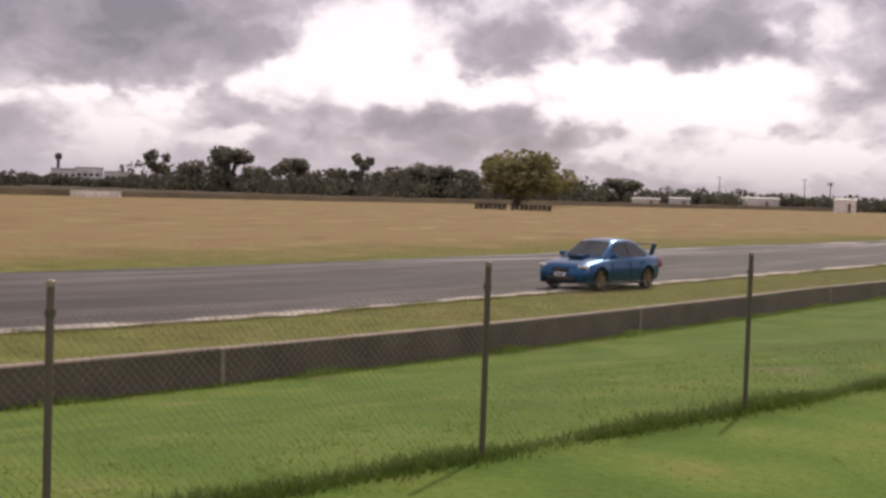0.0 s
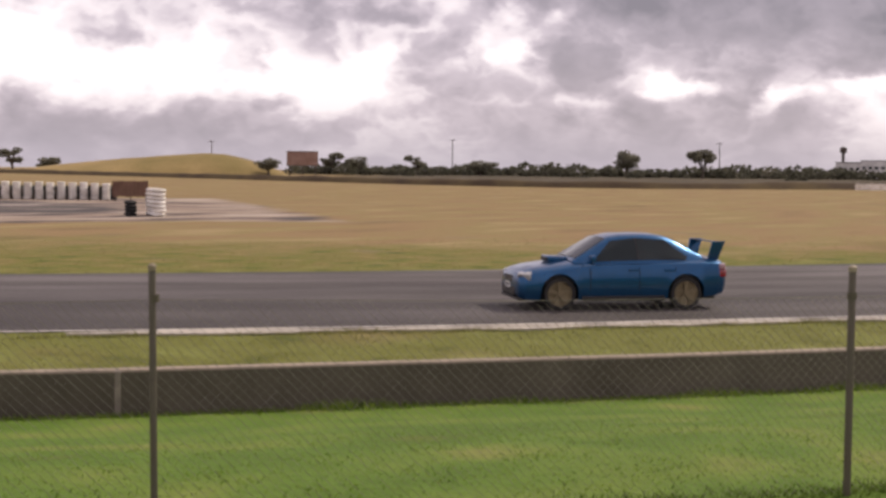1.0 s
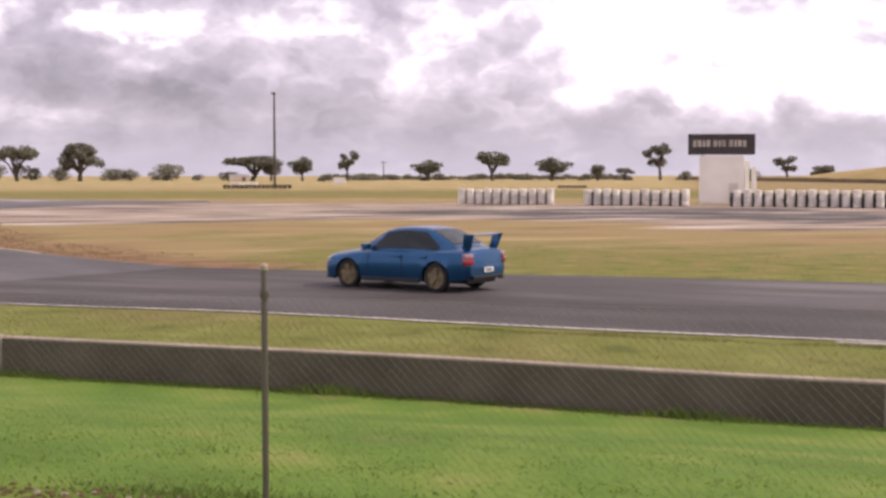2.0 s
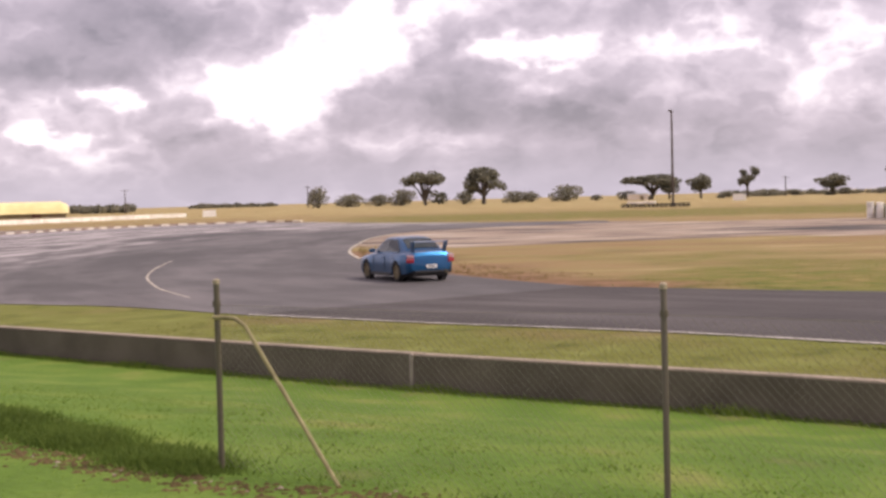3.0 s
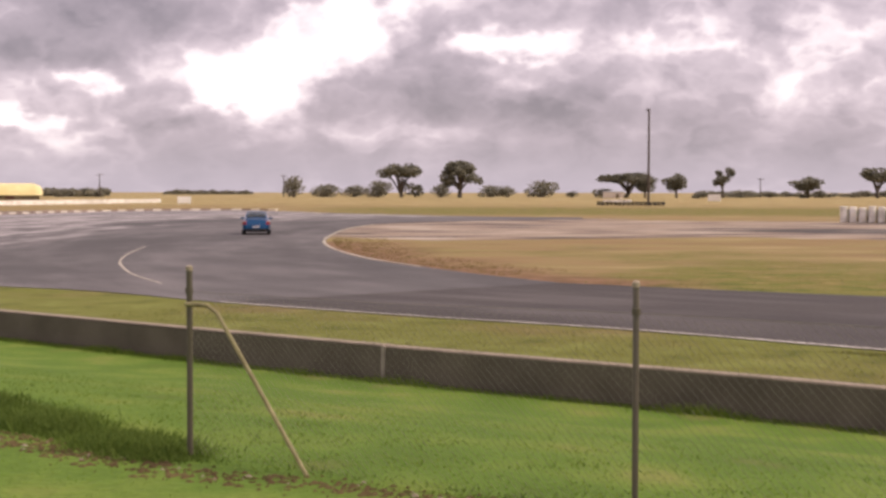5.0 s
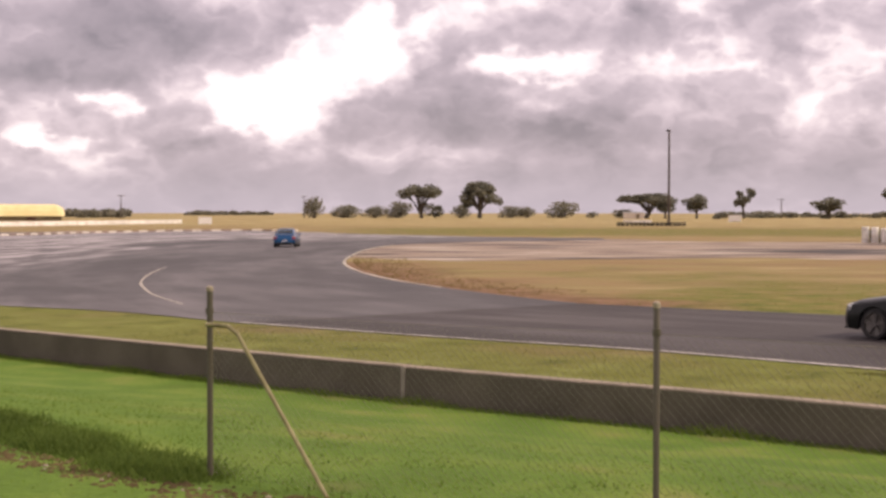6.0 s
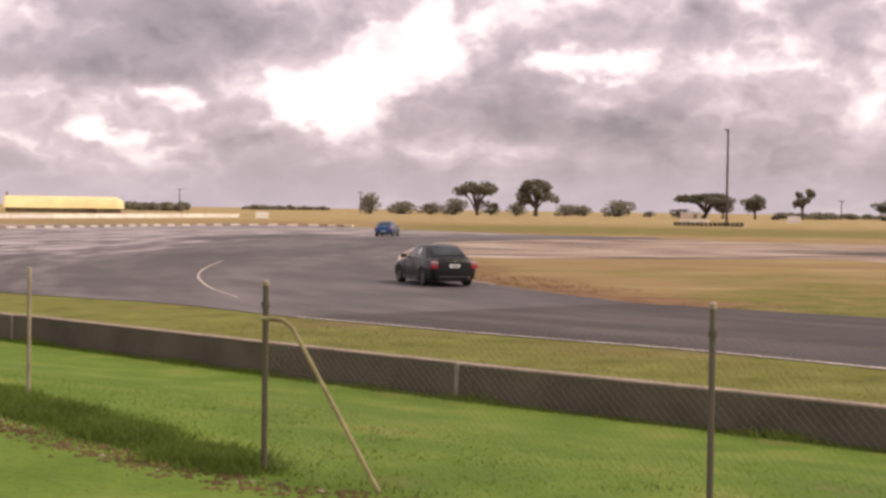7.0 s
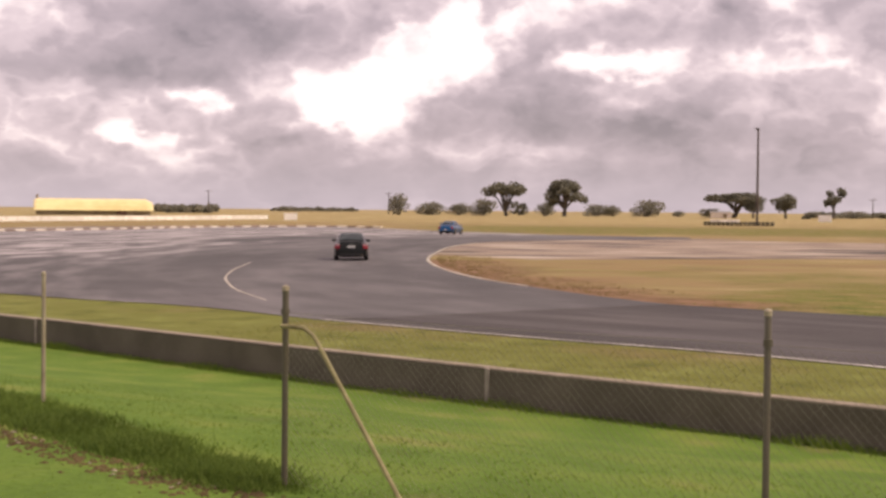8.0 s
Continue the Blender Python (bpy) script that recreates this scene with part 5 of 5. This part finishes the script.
def make_barrier_pile(az0, az1, d, h, label, pale):
    """A long low tyre barrier: two rows of dark tyres, some with a pale cap."""
    pile = tagged(new("tyre_barrier"), label, "tyre barrier", "tyre barriers")
    n = int((az1 - az0) * math.pi / 180 * d / 0.78)
    x0, y0 = bearing((az0 + az1) / 2, d)
    for k in range(n):
        x = (k - (n - 1) / 2) * 0.78
        bm = bmesh.new()
        for j in range(max(1, int(h / 0.25))):
            tyre_ring(bm, x + 0.02 * math.sin(k * 3 + j), 0.15 * math.sin(k * 1.9), 0.125 + 0.245 * j, 0.26, 0.125, 10, 6)
        part("tyre_column", bm, M_RUBBER, pile, smooth=True)
    if pale:
        box_part("pale_cover", pile, -n * 0.78 * 0.2, -0.05, h + 0.12, n * 0.78 * 0.42, 0.7, 0.4, M_WHITE, "pale cover sheet", 0.05)
    stand(pile, (az0 + az1) / 2, d)


M_RENDER = material("white_rendered_wall", (0.88, 0.86, 0.82), 0.7, 0, 0.08, 0.4, 12, 0.1, (0.78, 0.75, 0.70))


def make_tower():
    tower = tagged(new("scoring_tower"), "white block tower carrying a dark lettered sign", "tower")
    box_part("body", tower, 0, 0, 2.2, 4.0, 3.2, 4.6, M_RENDER, "", 0.03)
    for x in (2.35, 3.0):
        box_part("pillar", tower, x + 0.05, 0.4, 2.0 - 0.5 * (x - 2.35), 0.42, 0.8, 4.1 - 0.9 * (x - 2.35), M_RENDER, "", 0.03)
    box_part("door", tower, 1.0, -1.62, 0.95, 0.85, 0.06, 1.95, M_FACADE, "pale grey door")
    sign = box_part("sign_board", tower, -0.1, -1.2, 5.55, 6.2, 0.22, 1.95, M_BOARD_DARK, "dark sign with faded lettering", 0.02)
    x = -2.75
    for k in range(13):
        w = (0.30, 0.36, 0.22, 0.34)[k % 4]
        if k in (4, 8):
            x += 0.18
            continue
        box_part("letter_bar", sign, x + w / 2, -1.325, 5.62 + 0.03 * (k % 2), w, 0.03, 0.62, M_LETTER if k not in (5, 6, 7) else M_KERB)
        x += w + 0.12
    for z in (4.62, 6.5):
        box_part("frame_rail", sign, -0.1, -1.33, z, 6.2, 0.04, 0.07, M_BROWN)
    for sx in (-1.8, 1.8):
        box_part("sign_post", tower, sx, -1.0, 5.2, 0.14, 0.14, 1.6, M_POLE)
    stand(tower, 30.7, 132, 4)


# board brown lightened for the haze over 300 m
M_HAZED_BROWN = material("hazed_brown_print", (0.33, 0.21, 0.17), 0.7, 0, 0.2, 0.6, 12, 0.05, (0.24, 0.14, 0.11))


def make_billboard():
    bb = tagged(new("billboard"), "brown billboard on timber legs, paled for haze", "billboard")
    box_part("panel", bb, 0, 0, 4.6, 7.0, 0.15, 3.1, M_HAZED_BROWN, "", 0.02)
    for z in (3.02, 6.18):
        box_part("frame", bb, 0, -0.03, z, 7.2, 0.2, 0.12, M_POLE)
    for x in (-2.9, 0, 2.9):
        box_part("leg", bb, x, 0.15, 1.4, 0.25, 0.2, 3.6, M_POLE)
    stand(bb, 45.0, 306)


def make_factory():
    f = tagged(new("factory"), "long pale factory with low roofs and a tank tower", "factory")
    for x, w, h in ((-11.5, 8, 5.4), (-3.0, 9, 6.0), (6.8, 10, 4.9)):
        wall = box_part("wall", f, x, 0, h / 2, w, 9, h, M_FACADE)
        box_part("roof", f, x, 0, h + 0.12, w + 0.4, 9.4, 0.24, M_FACADE_ROOF)
        for k in range(int(w // 2)):
            win = box_part("window", wall, x - w / 2 + 1.1 + 2 * k, -4.52, h * 0.62, 1.1, 0.08, 0.9, M_GLASS)
            box_part("sill", win, x - w / 2 + 1.1 + 2 * k, -4.58, h * 0.62 - 0.52, 1.3, 0.14, 0.08, M_FACADE)
    bm = bmesh.new()
    add_tube(bm, [(-13.3, 1, 5), (-13.3, 1, 8.6)], [0.5, 0.5], 10)
    add_tube(bm, [(-13.3, 1, 8.6), (-13.3, 1, 9.0), (-13.3, 1, 10.4), (-13.3, 1, 10.8)], [0.7, 1.15, 1.15, 0.5], 14)
    part("tank", bm, M_POLE, f, "dark water tank on a stem")
    stand(f, 68.9, 478, 0)


M_FACADE_ROOF = material("grey_roof", (0.30, 0.29, 0.29), 0.6, 0, 0.2, 0.3, 6, 0.05)


def make_small_building(az, d, w, h, mat, label):
    b = tagged(new("hut"), label, "hut", "far huts")
    box_part("wall", b, 0, 0, h * 0.42, w, 4, h * 0.86, mat)
    bm = bmesh.new()
    g = add_box(bm, 0, 0, h * 0.93, w + 0.3, 4.4, h * 0.14)
    for v in bm.verts:
        if v.co.z > h * 0.93:
            v.co.y *= 0.4
    part("roof", bm, M_FACADE_ROOF, b)
    box_part("door", b, w * 0.2, -2.02, h * 0.33, 0.9, 0.06, h * 0.62, M_DARKWALL)
    stand(b, az, d)


def make_block_box(az, d, w, h, label):
    b = tagged(new("marker_box"), label, "box", "white boxes")
    bm = bmesh.new()
    add_box(bm, 0, 0, h / 2, w, 1.2, h, None, 0.06)
    part("shell", bm, M_RENDER, b)
    box_part("lid", b, 0, 0, h + 0.03, w + 0.1, 1.3, 0.06, M_RENDER)
    stand(b, az, d)


def make_long_wall(name, pts, h, mat, label, category, thick=0.25, panel=0.0):
    """A low wall, built panel by panel along a line."""
    wall = tagged(new(name), label, category, kind="structure")
    line = curve_points(pts, 200)
    s = np.concatenate([[0], np.cumsum(np.linalg.norm(np.diff(line, axis=0), axis=1))])
    n = max(1, int(s[-1] / panel))
    for k in range(n):
        q = (s[-1] * k / n, s[-1] * (k + 1) / n - 0.04)
        p = [Vector((np.interp(v, s, line[:, 0]), np.interp(v, s, line[:, 1]), 0)) for v in q]
        c, dv = (p[0] + p[1]) / 2, p[1] - p[0]
        bm = bmesh.new()
        add_box(bm, 0, 0, h / 2 - 0.1, dv.length, thick, h + 0.2, Matrix.Translation((c.x, c.y, gz(c.x, c.y))) @ Matrix.Rotation(math.atan2(dv.y, dv.x), 4, "Z"))
        part("panel", bm, mat, wall)


def make_kerb_blocks():
    line = curve_points([(-50, 140), (-43, 155), (-36, 176.5), (-28, 188), (-18, 193.5), (-11, 190)], 100)
    s = np.concatenate([[0], np.cumsum(np.linalg.norm(np.diff(line, axis=0), axis=1))])
    kerb = tagged(new("trim_kerb_row"), "row of alternate pale and brown kerb blocks", "kerb", kind="structure")
    n = int(s[-1] / 1.5)
    for k in range(n):
        x, y = np.interp((k + 0.5) * 1.5, s, line[:, 0]), np.interp((k + 0.5) * 1.5, s, line[:, 1])
        x2, y2 = np.interp((k + 0.6) * 1.5, s, line[:, 0]), np.interp((k + 0.6) * 1.5, s, line[:, 1])
        bm = bmesh.new()
        add_box(bm, 0, 0, 0.06, 1.42, 0.5, 0.26, Matrix.Translation((x, y, gz(x, y))) @ Matrix.Rotation(math.atan2(y2 - y, x2 - x), 4, "Z"), 0.03)
        part("kerb_block", bm, M_PINK if k % 2 else M_KERB_DARK, kerb)


def make_mound():
    """Dry grassy hill with a slanting crest."""
    n, mth = 60, 26
    v = []
    for i in range(n):
        for j in range(mth):
            a, b = i / (n - 1) * 2 - 1, j / (mth - 1) * 2 - 1
            x, y = a * 47, b * 22
            crest = 6.6 * max(0, 1 - abs((a - 0.45) / (1.40 if a < 0.45 else 0.52)) ** (1.25 if a < 0.45 else 1.9)) * max(0, 1 - b * b) ** 0.8
            v.append((x, y, crest + 0.25 * noise.noise(Vector((x * 0.12, y * 0.12, 1))) * (crest > 0.3) - 0.3))
    ob = grid_object("ground_mound", np.array(v), n, mth, M_MOUND)
    tagged(ob, "smooth dry grass-covered earth mound", "hill", kind="structure")
    stand(ob, 38.2, 420, 0)


def make_berm():
    line = HEDGE_LINE
    d = np.gradient(line, axis=0)
    d /= np.linalg.norm(d, axis=1)[:, None]
    nn = np.stack([-d[:, 1], d[:, 0]], 1)
    rng = np.random.RandomState(2)
    rows = []
    hh = 0.9 + 0.3 * rng.rand(len(line))
    for o, k in ((-2.2, -0.1), (-1.2, 0.8), (0, 1.0), (1.2, 0.8), (2.2, -0.1)):
        p = line + nn * o
        rows.append(np.column_stack([p, ground_z(p[:, 0], p[:, 1]) + hh * k]))
    ob = grid_object("ground_berm", np.stack(rows, 1).reshape(-1, 3), len(line), 5, M_BERM)
    tagged(ob, "low dark earth berm along the far side of the infield", "berm", kind="structure")


make_shed()
make_utility_pole(12.05, 255, 17.8, 1, True)
for az, d, h in ((-10.75, 415, 7.0), (-3.25, 437, 7.0), (16.6, 430, 6.0), (41.25, 440, 10.5), (51.3, 450, 12.0), (62.4, 450, 11.5), (94.6, 470, 10.0), (98.0, 470, 10.0)):
    make_utility_pole(az, d, h)
make_stacks()
make_barrier_pile(9.85, 12.8, 250, 0.75, "low dark tyre barrier with a pale cover round the pole", True)
make_barrier_pile(84.4, 85.85, 232, 1.2, "black tyre barrier at the infield's far edge", False)
make_barrier_pile(85.95, 87.7, 232, 1.2, "black tyre barrier at the infield's far edge", False)
make_barrier_pile(23.9, 25.2, 255, 0.6, "low dark tyre barrier on the dry grass", False)
make_tower()
make_billboard()
make_factory()
make_block_box(-7.35, 275, 2.6, 1.35, "small white box on the dry grass")
make_block_box(14.75, 330, 3.0, 1.5, "small white box beside the far track")
make_small_building(10.6, 400, 6, 2.0, M_PINK, "low pale hut among the bushes")
make_small_building(91.6, 400, 8, 2.4, M_PINK, "low pale hut beside the far berm")
make_small_building(93.0, 400, 6, 2.8, M_FACADE, "pale hut beside the far berm")
make_small_building(96.2, 420, 12, 3.6, M_FACADE, "long pale shed in front of the skyline trees")
make_small_building(99.6, 400, 6, 4.0, M_WHITE, "white hut in front of the skyline trees")
make_long_wall("wall_white", [(-104, 165), (-73, 222.9), (-60.2, 247.8), (-41.5, 284)], 0.8, M_WHITE, "long low cream-white track wall", "wall", 0.3, 6.0)
make_long_wall("wall_advert", [(212.5, 86.6), (222, 81.6)], 1.0, M_WHITE, "white advertising board on the infield edge", "board", 0.2, 2.6)
make_long_wall("wall_pale", [(201, 205), (192, 186), (185, 165)], 0.8, M_PINK, "pale low wall in the berm's gap", "wall", 0.3, 6.0)
make_kerb_blocks()
make_mound()
make_berm()


# ---- grass ----
def make_blades(name, label, mat, n, sampler, h0, h1, width, seed, spread=0.9, category="grass"):
    rng = np.random.RandomState(seed)
    x, y, k = sampler(rng, n)
    n = len(x)
    z = ground_z(x, y) - 0.01
    a = rng.rand(n) * 2 * math.pi
    h = (h0 + (h1 - h0) * rng.rand(n)) * k
    lean = (rng.rand(n, 2) - 0.5) * spread * h[:, None]
    w = width * (0.6 + 0.8 * rng.rand(n))
    p0 = np.stack([x - np.cos(a) * w, y - np.sin(a) * w, z], 1)
    p1 = np.stack([x + np.cos(a) * w, y + np.sin(a) * w, z], 1)
    p2 = np.stack([x + lean[:, 0], y + lean[:, 1], z + h], 1)
    ob = raw_mesh(name, np.stack([p0, p1, p2], 1).reshape(-1, 3), np.arange(n * 3).reshape(-1, 3), mat)
    tagged(ob, label, category, kind="stuff")


def on_fence_axes(s, u):
    return u * FN[0] + s * FT[0], u * FN[1] + s * FT[1]


def lawn(rng, n):
    s, u = rng.uniform(-15, 20, n), 3.2 + 13.5 * rng.rand(n) ** 1.25
    x, y = on_fence_axes(s, u)
    wall_u = np.interp(-s, -(FT[0] * WALL_LINE[:, 0] + FT[1] * WALL_LINE[:, 1]), FN[0] * WALL_LINE[:, 0] + FN[1] * WALL_LINE[:, 1])
    keep = u < wall_u - 0.15
    return x[keep], y[keep], (0.7 + 0.6 * rng.rand(n))[keep]


def fence_foot(rng, n):
    s = rng.uniform(-5.9, 24, n)
    clump = 0.55 + 0.45 * np.sin(s * 2.3) * np.sin(s * 0.9 + 1) + 0.3 * rng.rand(n)
    u = 6.24 + 0.09 * rng.randn(n)
    x, y = on_fence_axes(s, u)
    keep = (rng.rand(n) < smoothstep(-4.4, -2.4, s) * 0.55 + smoothstep(3, 7, s) * 0.45 + 0.1)
    return x[keep], y[keep], np.clip(clump * (0.5 + 0.5 * smoothstep(2, 6, s)), 0.3, 1.3)[keep]


# dark blades laid where a small step in the bank is shaded
def ditch(rng, n):
    t = rng.rand(n) * 1.9 - 0.05
    x = -1.25 - 2.45 * t + 0.15 * rng.randn(n)
    y = 8.55 + 2.9 * t + (rng.rand(n) ** 1.9 - 0.28) * (0.40 + 0.6 * np.clip(t, 0, 1))
    return x, y, np.clip(0.6 + 0.3 * np.sin(t * 19) + 0.2 * rng.rand(n), 0.3, 1.2)


def wall_foot(rng, n):
    q = rng.randint(0, len(WALL_LINE) - 1, n)
    f = rng.rand(n)[:, None]
    p = WALL_LINE[q] * (1 - f) + WALL_LINE[q + 1] * f
    off = 0.15 + np.abs(rng.randn(n)) * 0.12
    s = FT[0] * p[:, 0] + FT[1] * p[:, 1]
    clump = 0.45 + 0.55 * np.clip(np.sin(s * 0.8) * np.sin(s * 2.1 + 2), 0, 1)
    return p[:, 0] - FN[0] * off, p[:, 1] - FN[1] * off, clump


def verge(rng, n):
    q = rng.randint(0, 119, n)
    f = rng.rand(n)[:, None]
    a = NEAR_EDGE[q] * (1 - f) + NEAR_EDGE[np.minimum(q + 1, 119)] * f
    t = rng.rand(n)
    return a[:, 0] - FN[0] * (0.75 + 6.2 * t), a[:, 1] - FN[1] * (0.75 + 6.2 * t), 0.6 + 0.6 * rng.rand(n)


def kerb_edge(rng, n):
    line = NEAR_EDGE[NEAR_EDGE[:, 0] > 8.0]
    q = rng.randint(0, len(line) - 1, n)
    f = rng.rand(n)[:, None]
    a = line[q] * (1 - f) + line[q + 1] * f
    s = FT[0] * a[:, 0] + FT[1] * a[:, 1]
    bite = 0.5 + 0.5 * np.sin(s * 2.6 + 1.3 * np.sin(s * 0.7)) * np.sin(s * 1.1)
    off = 0.62 - 0.30 * bite * rng.rand(n) + 0.25 * rng.rand(n)
    return a[:, 0] - FN[0] * off, a[:, 1] - FN[1] * off, 0.4 + 0.7 * bite


make_blades("lawn_grass", "short bright green mown lawn", M_GRASS, 230000, lawn, 0.008, 0.024, 0.0065, 1, 2.6)
make_blades("tall_shade_grass", "tall green grass along the fence foot, darkened for its shade", M_GRASS_SHADE, 40000, fence_foot, 0.04, 0.13, 0.006, 2, 1.8)
make_blades("tall_shade_grass", "dark grass painting the shade of a step beside the fence opening", M_GRASS_SHADE, 60000, ditch, 0.03, 0.10, 0.006, 3, 1.9)
make_blades("wall_grass", "uneven green grass at the barrier's foot", M_GRASS, 60000, wall_foot, 0.06, 0.19, 0.006, 4, 1.3)
make_blades("verge_grass", "sparse yellow-green verge grass beside the track", M_GRASS_DRY, 75000, verge, 0.015, 0.065, 0.009, 5, 2.4)
make_blades("kerb_grass", "uneven grass growing over the kerb edge", M_GRASS_DRY, 26000, kerb_edge, 0.03, 0.11, 0.008, 8, 1.6)

def kerb_tufts(rng, n):
    q = rng.randint(6, 62, n)
    f = rng.rand(n)[:, None]
    a = HAIRPIN_IN[q] * (1 - f) + HAIRPIN_IN[q + 1] * f
    off = 0.4 + 3.2 * rng.rand(n) ** 1.6
    cell = np.floor(off * 2.2).astype(int) * 97 + np.floor((q + f[:, 0]) * 1.7).astype(int) * 31
    clump = np.random.RandomState(12).rand(1009)[cell % 1009] ** 2.2 + 0.12
    return a[:, 0] + off * 0.93, a[:, 1] + off * 0.35, clump


def rough_grass(rng, n):
    q = rng.randint(0, 119, n)
    f = rng.rand(n)[:, None]
    a = FAR_EDGE[q] * (1 - f) + FAR_EDGE[np.minimum(q + 1, 119)] * f
    off = 0.3 + 16 * rng.rand(n) ** 1.5
    return a[:, 0] + FN[0] * off, a[:, 1] + FN[1] * off, 0.5 + 0.8 * rng.rand(n)


M_TUFT = leaf_material("dry_tufts", (0.150, 0.110, 0.045), (0.260, 0.205, 0.080))
make_blades("dry_tufts", "dry brown tufts on the soil inside the hairpin", M_TUFT, 8000, kerb_tufts, 0.03, 0.14, 0.014, 6, 1.8)
make_blades("infield_grass", "rough yellow-green grass at the track's far edge", M_GRASS_DRY, 24000, rough_grass, 0.02, 0.06, 0.014, 7, 3.0)


def make_palm():
    palm = tagged(new("palm_tree"), "tall thin palm on the skyline", "palm tree")
    bm = bmesh.new()
    add_tube(bm, [(0, 0, -0.4), (0.1, 0, 4), (0.0, 0, 8.6)], [0.24, 0.19, 0.15], 8)
    part("trunk", bm, M_BARK, palm)
    for k in range(16):
        a, up = k * 2.4, rt.uniform(-0.4, 0.9)
        bm = bmesh.new()
        prev = None
        for j in range(6):
            t = j / 5
            c = Vector((math.cos(a) * 1.5 * t, math.sin(a) * 1.5 * t, 8.5 + up * 1.2 * t - 1.1 * t * t))
            sd = Vector((-math.sin(a), math.cos(a), -0.3)) * (0.26 * (1 - t) + 0.03)
            pair = (bm.verts.new(c - sd), bm.verts.new(c + sd))
            if prev:
                bm.faces.new((prev[0], prev[1], pair[1], pair[0]))
            prev = pair
        part("frond", bm, M_LEAF, palm)
    stand(palm, 99.0, 440)


make_palm()
M_SOIL = material("bare_soil", (0.135, 0.100, 0.046), 0.95, 0, 0.35, 2.0, 25, 0.4, (0.075, 0.054, 0.026), spec=0.1)


def make_clods(name, label, mat, line, n, spread, r0, r1, seed):
    """Loose flat patches of earth scattered along a line."""
    rng = np.random.RandomState(seed)
    pts = curve_points(line, 400)
    c = pts[rng.randint(0, 400, n)] + rng.randn(n, 2) * spread
    rad = r0 + (r1 - r0) * rng.rand(n) ** 2
    v, f = [], []
    for (x, y), q in zip(c, rad):
        z = gz(x, y)
        o = len(v)
        k = rng.randint(5, 9)
        v.append((x, y, z + 0.012 + q * 0.12))
        for a in range(k):
            w = q * (0.6 + 0.7 * rng.rand())
            t = 6.283 * a / k
            v.append((x + w * 1.3 * math.cos(t), y + w * math.sin(t), z + 0.001))
        f += [(o, o + 1 + a, o + 1 + (a + 1) % k) for a in range(k)]
    tagged(raw_mesh(name, v, f, mat), label, "soil", kind="stuff")


BARE_LINE = [(-5.4, 12.1), (-3.5, 10.35), (-2.5, 9.3), (-1.2, 8.1), (-0.2, 7.6), (1.0, 6.8)]
make_clods("bare_soil", "bare brown soil beside the long grass", M_SOIL, BARE_LINE, 1200, 0.095, 0.006, 0.030, 21)
make_clods("pale_stones", "small pale stones and litter in the bare soil", M_COPING, BARE_LINE, 70, 0.12, 0.006, 0.022, 22)


# ---- what moves ----
# seconds, x, y, heading in degrees clockwise from +y
BLUE_PATH = [(0.0, 41.0, 0.3, -57), (0.2, 37.6, 3.15, -56), (0.5, 31.8, 7.0, -54), (0.8, 26.05, 11.45, -51), (1.0, 22.85, 14.24, -50), (1.2, 19.65, 17.05, -48.5),
             (1.6, 14.3, 23.7, -43), (2.0, 9.8, 30.4, -36), (2.3, 6.8, 35.2, -30), (2.5, 4.75, 37.9, -29), (3.0, 0.6, 45.5, -23), (3.5, -1.9, 54.2, -17), (4.0, -3.95, 64.5, -10), (4.5, -5.6, 76.0, -7),
             (5.0, -6.6, 86.0, -4), (5.8, -7.4, 101.0, 0), (6.5, -6.35, 118.0, 6), (7.0, -4.8, 131.0, 9), (7.5, -3.2, 140.5, 12), (8.0, -1.6, 148.5, 16)]
BLACK_PATH = [(0.0, 136.0, -60.5, -57), (2.0, 89.7, -30.3, -57), (4.0, 45.5, -1.4, -57), (4.6, 33.0, 7.2, -54), (5.2, 22.5, 15.8, -50), (5.6, 16.4, 21.2, -46), (6.0, 11.7, 27.2, -39), (6.2, 7.95, 30.1, -35), (6.5, 5.2, 36.7, -31),
              (7.0, -0.1, 48.0, -20), (7.2, -1.6, 51.8, -17), (7.5, -3.7, 59.6, -10), (8.0, -6.0, 71.5, -5)]


def motions():
    for car, wheels, path in ((BLUE_CAR, BLUE_WHEELS, BLUE_PATH), (BLACK_CAR, BLACK_WHEELS, BLACK_PATH)):
        walk(car, [(t, pose(x, y, gz(x, y) + 0.016, 0, 0, -h)) for t, x, y, h in path])
        for wheel in wheels:
            walk(wheel, [(k / 10, pose(*wheel.location, -72 * k)) for k in range(81)])


motions()
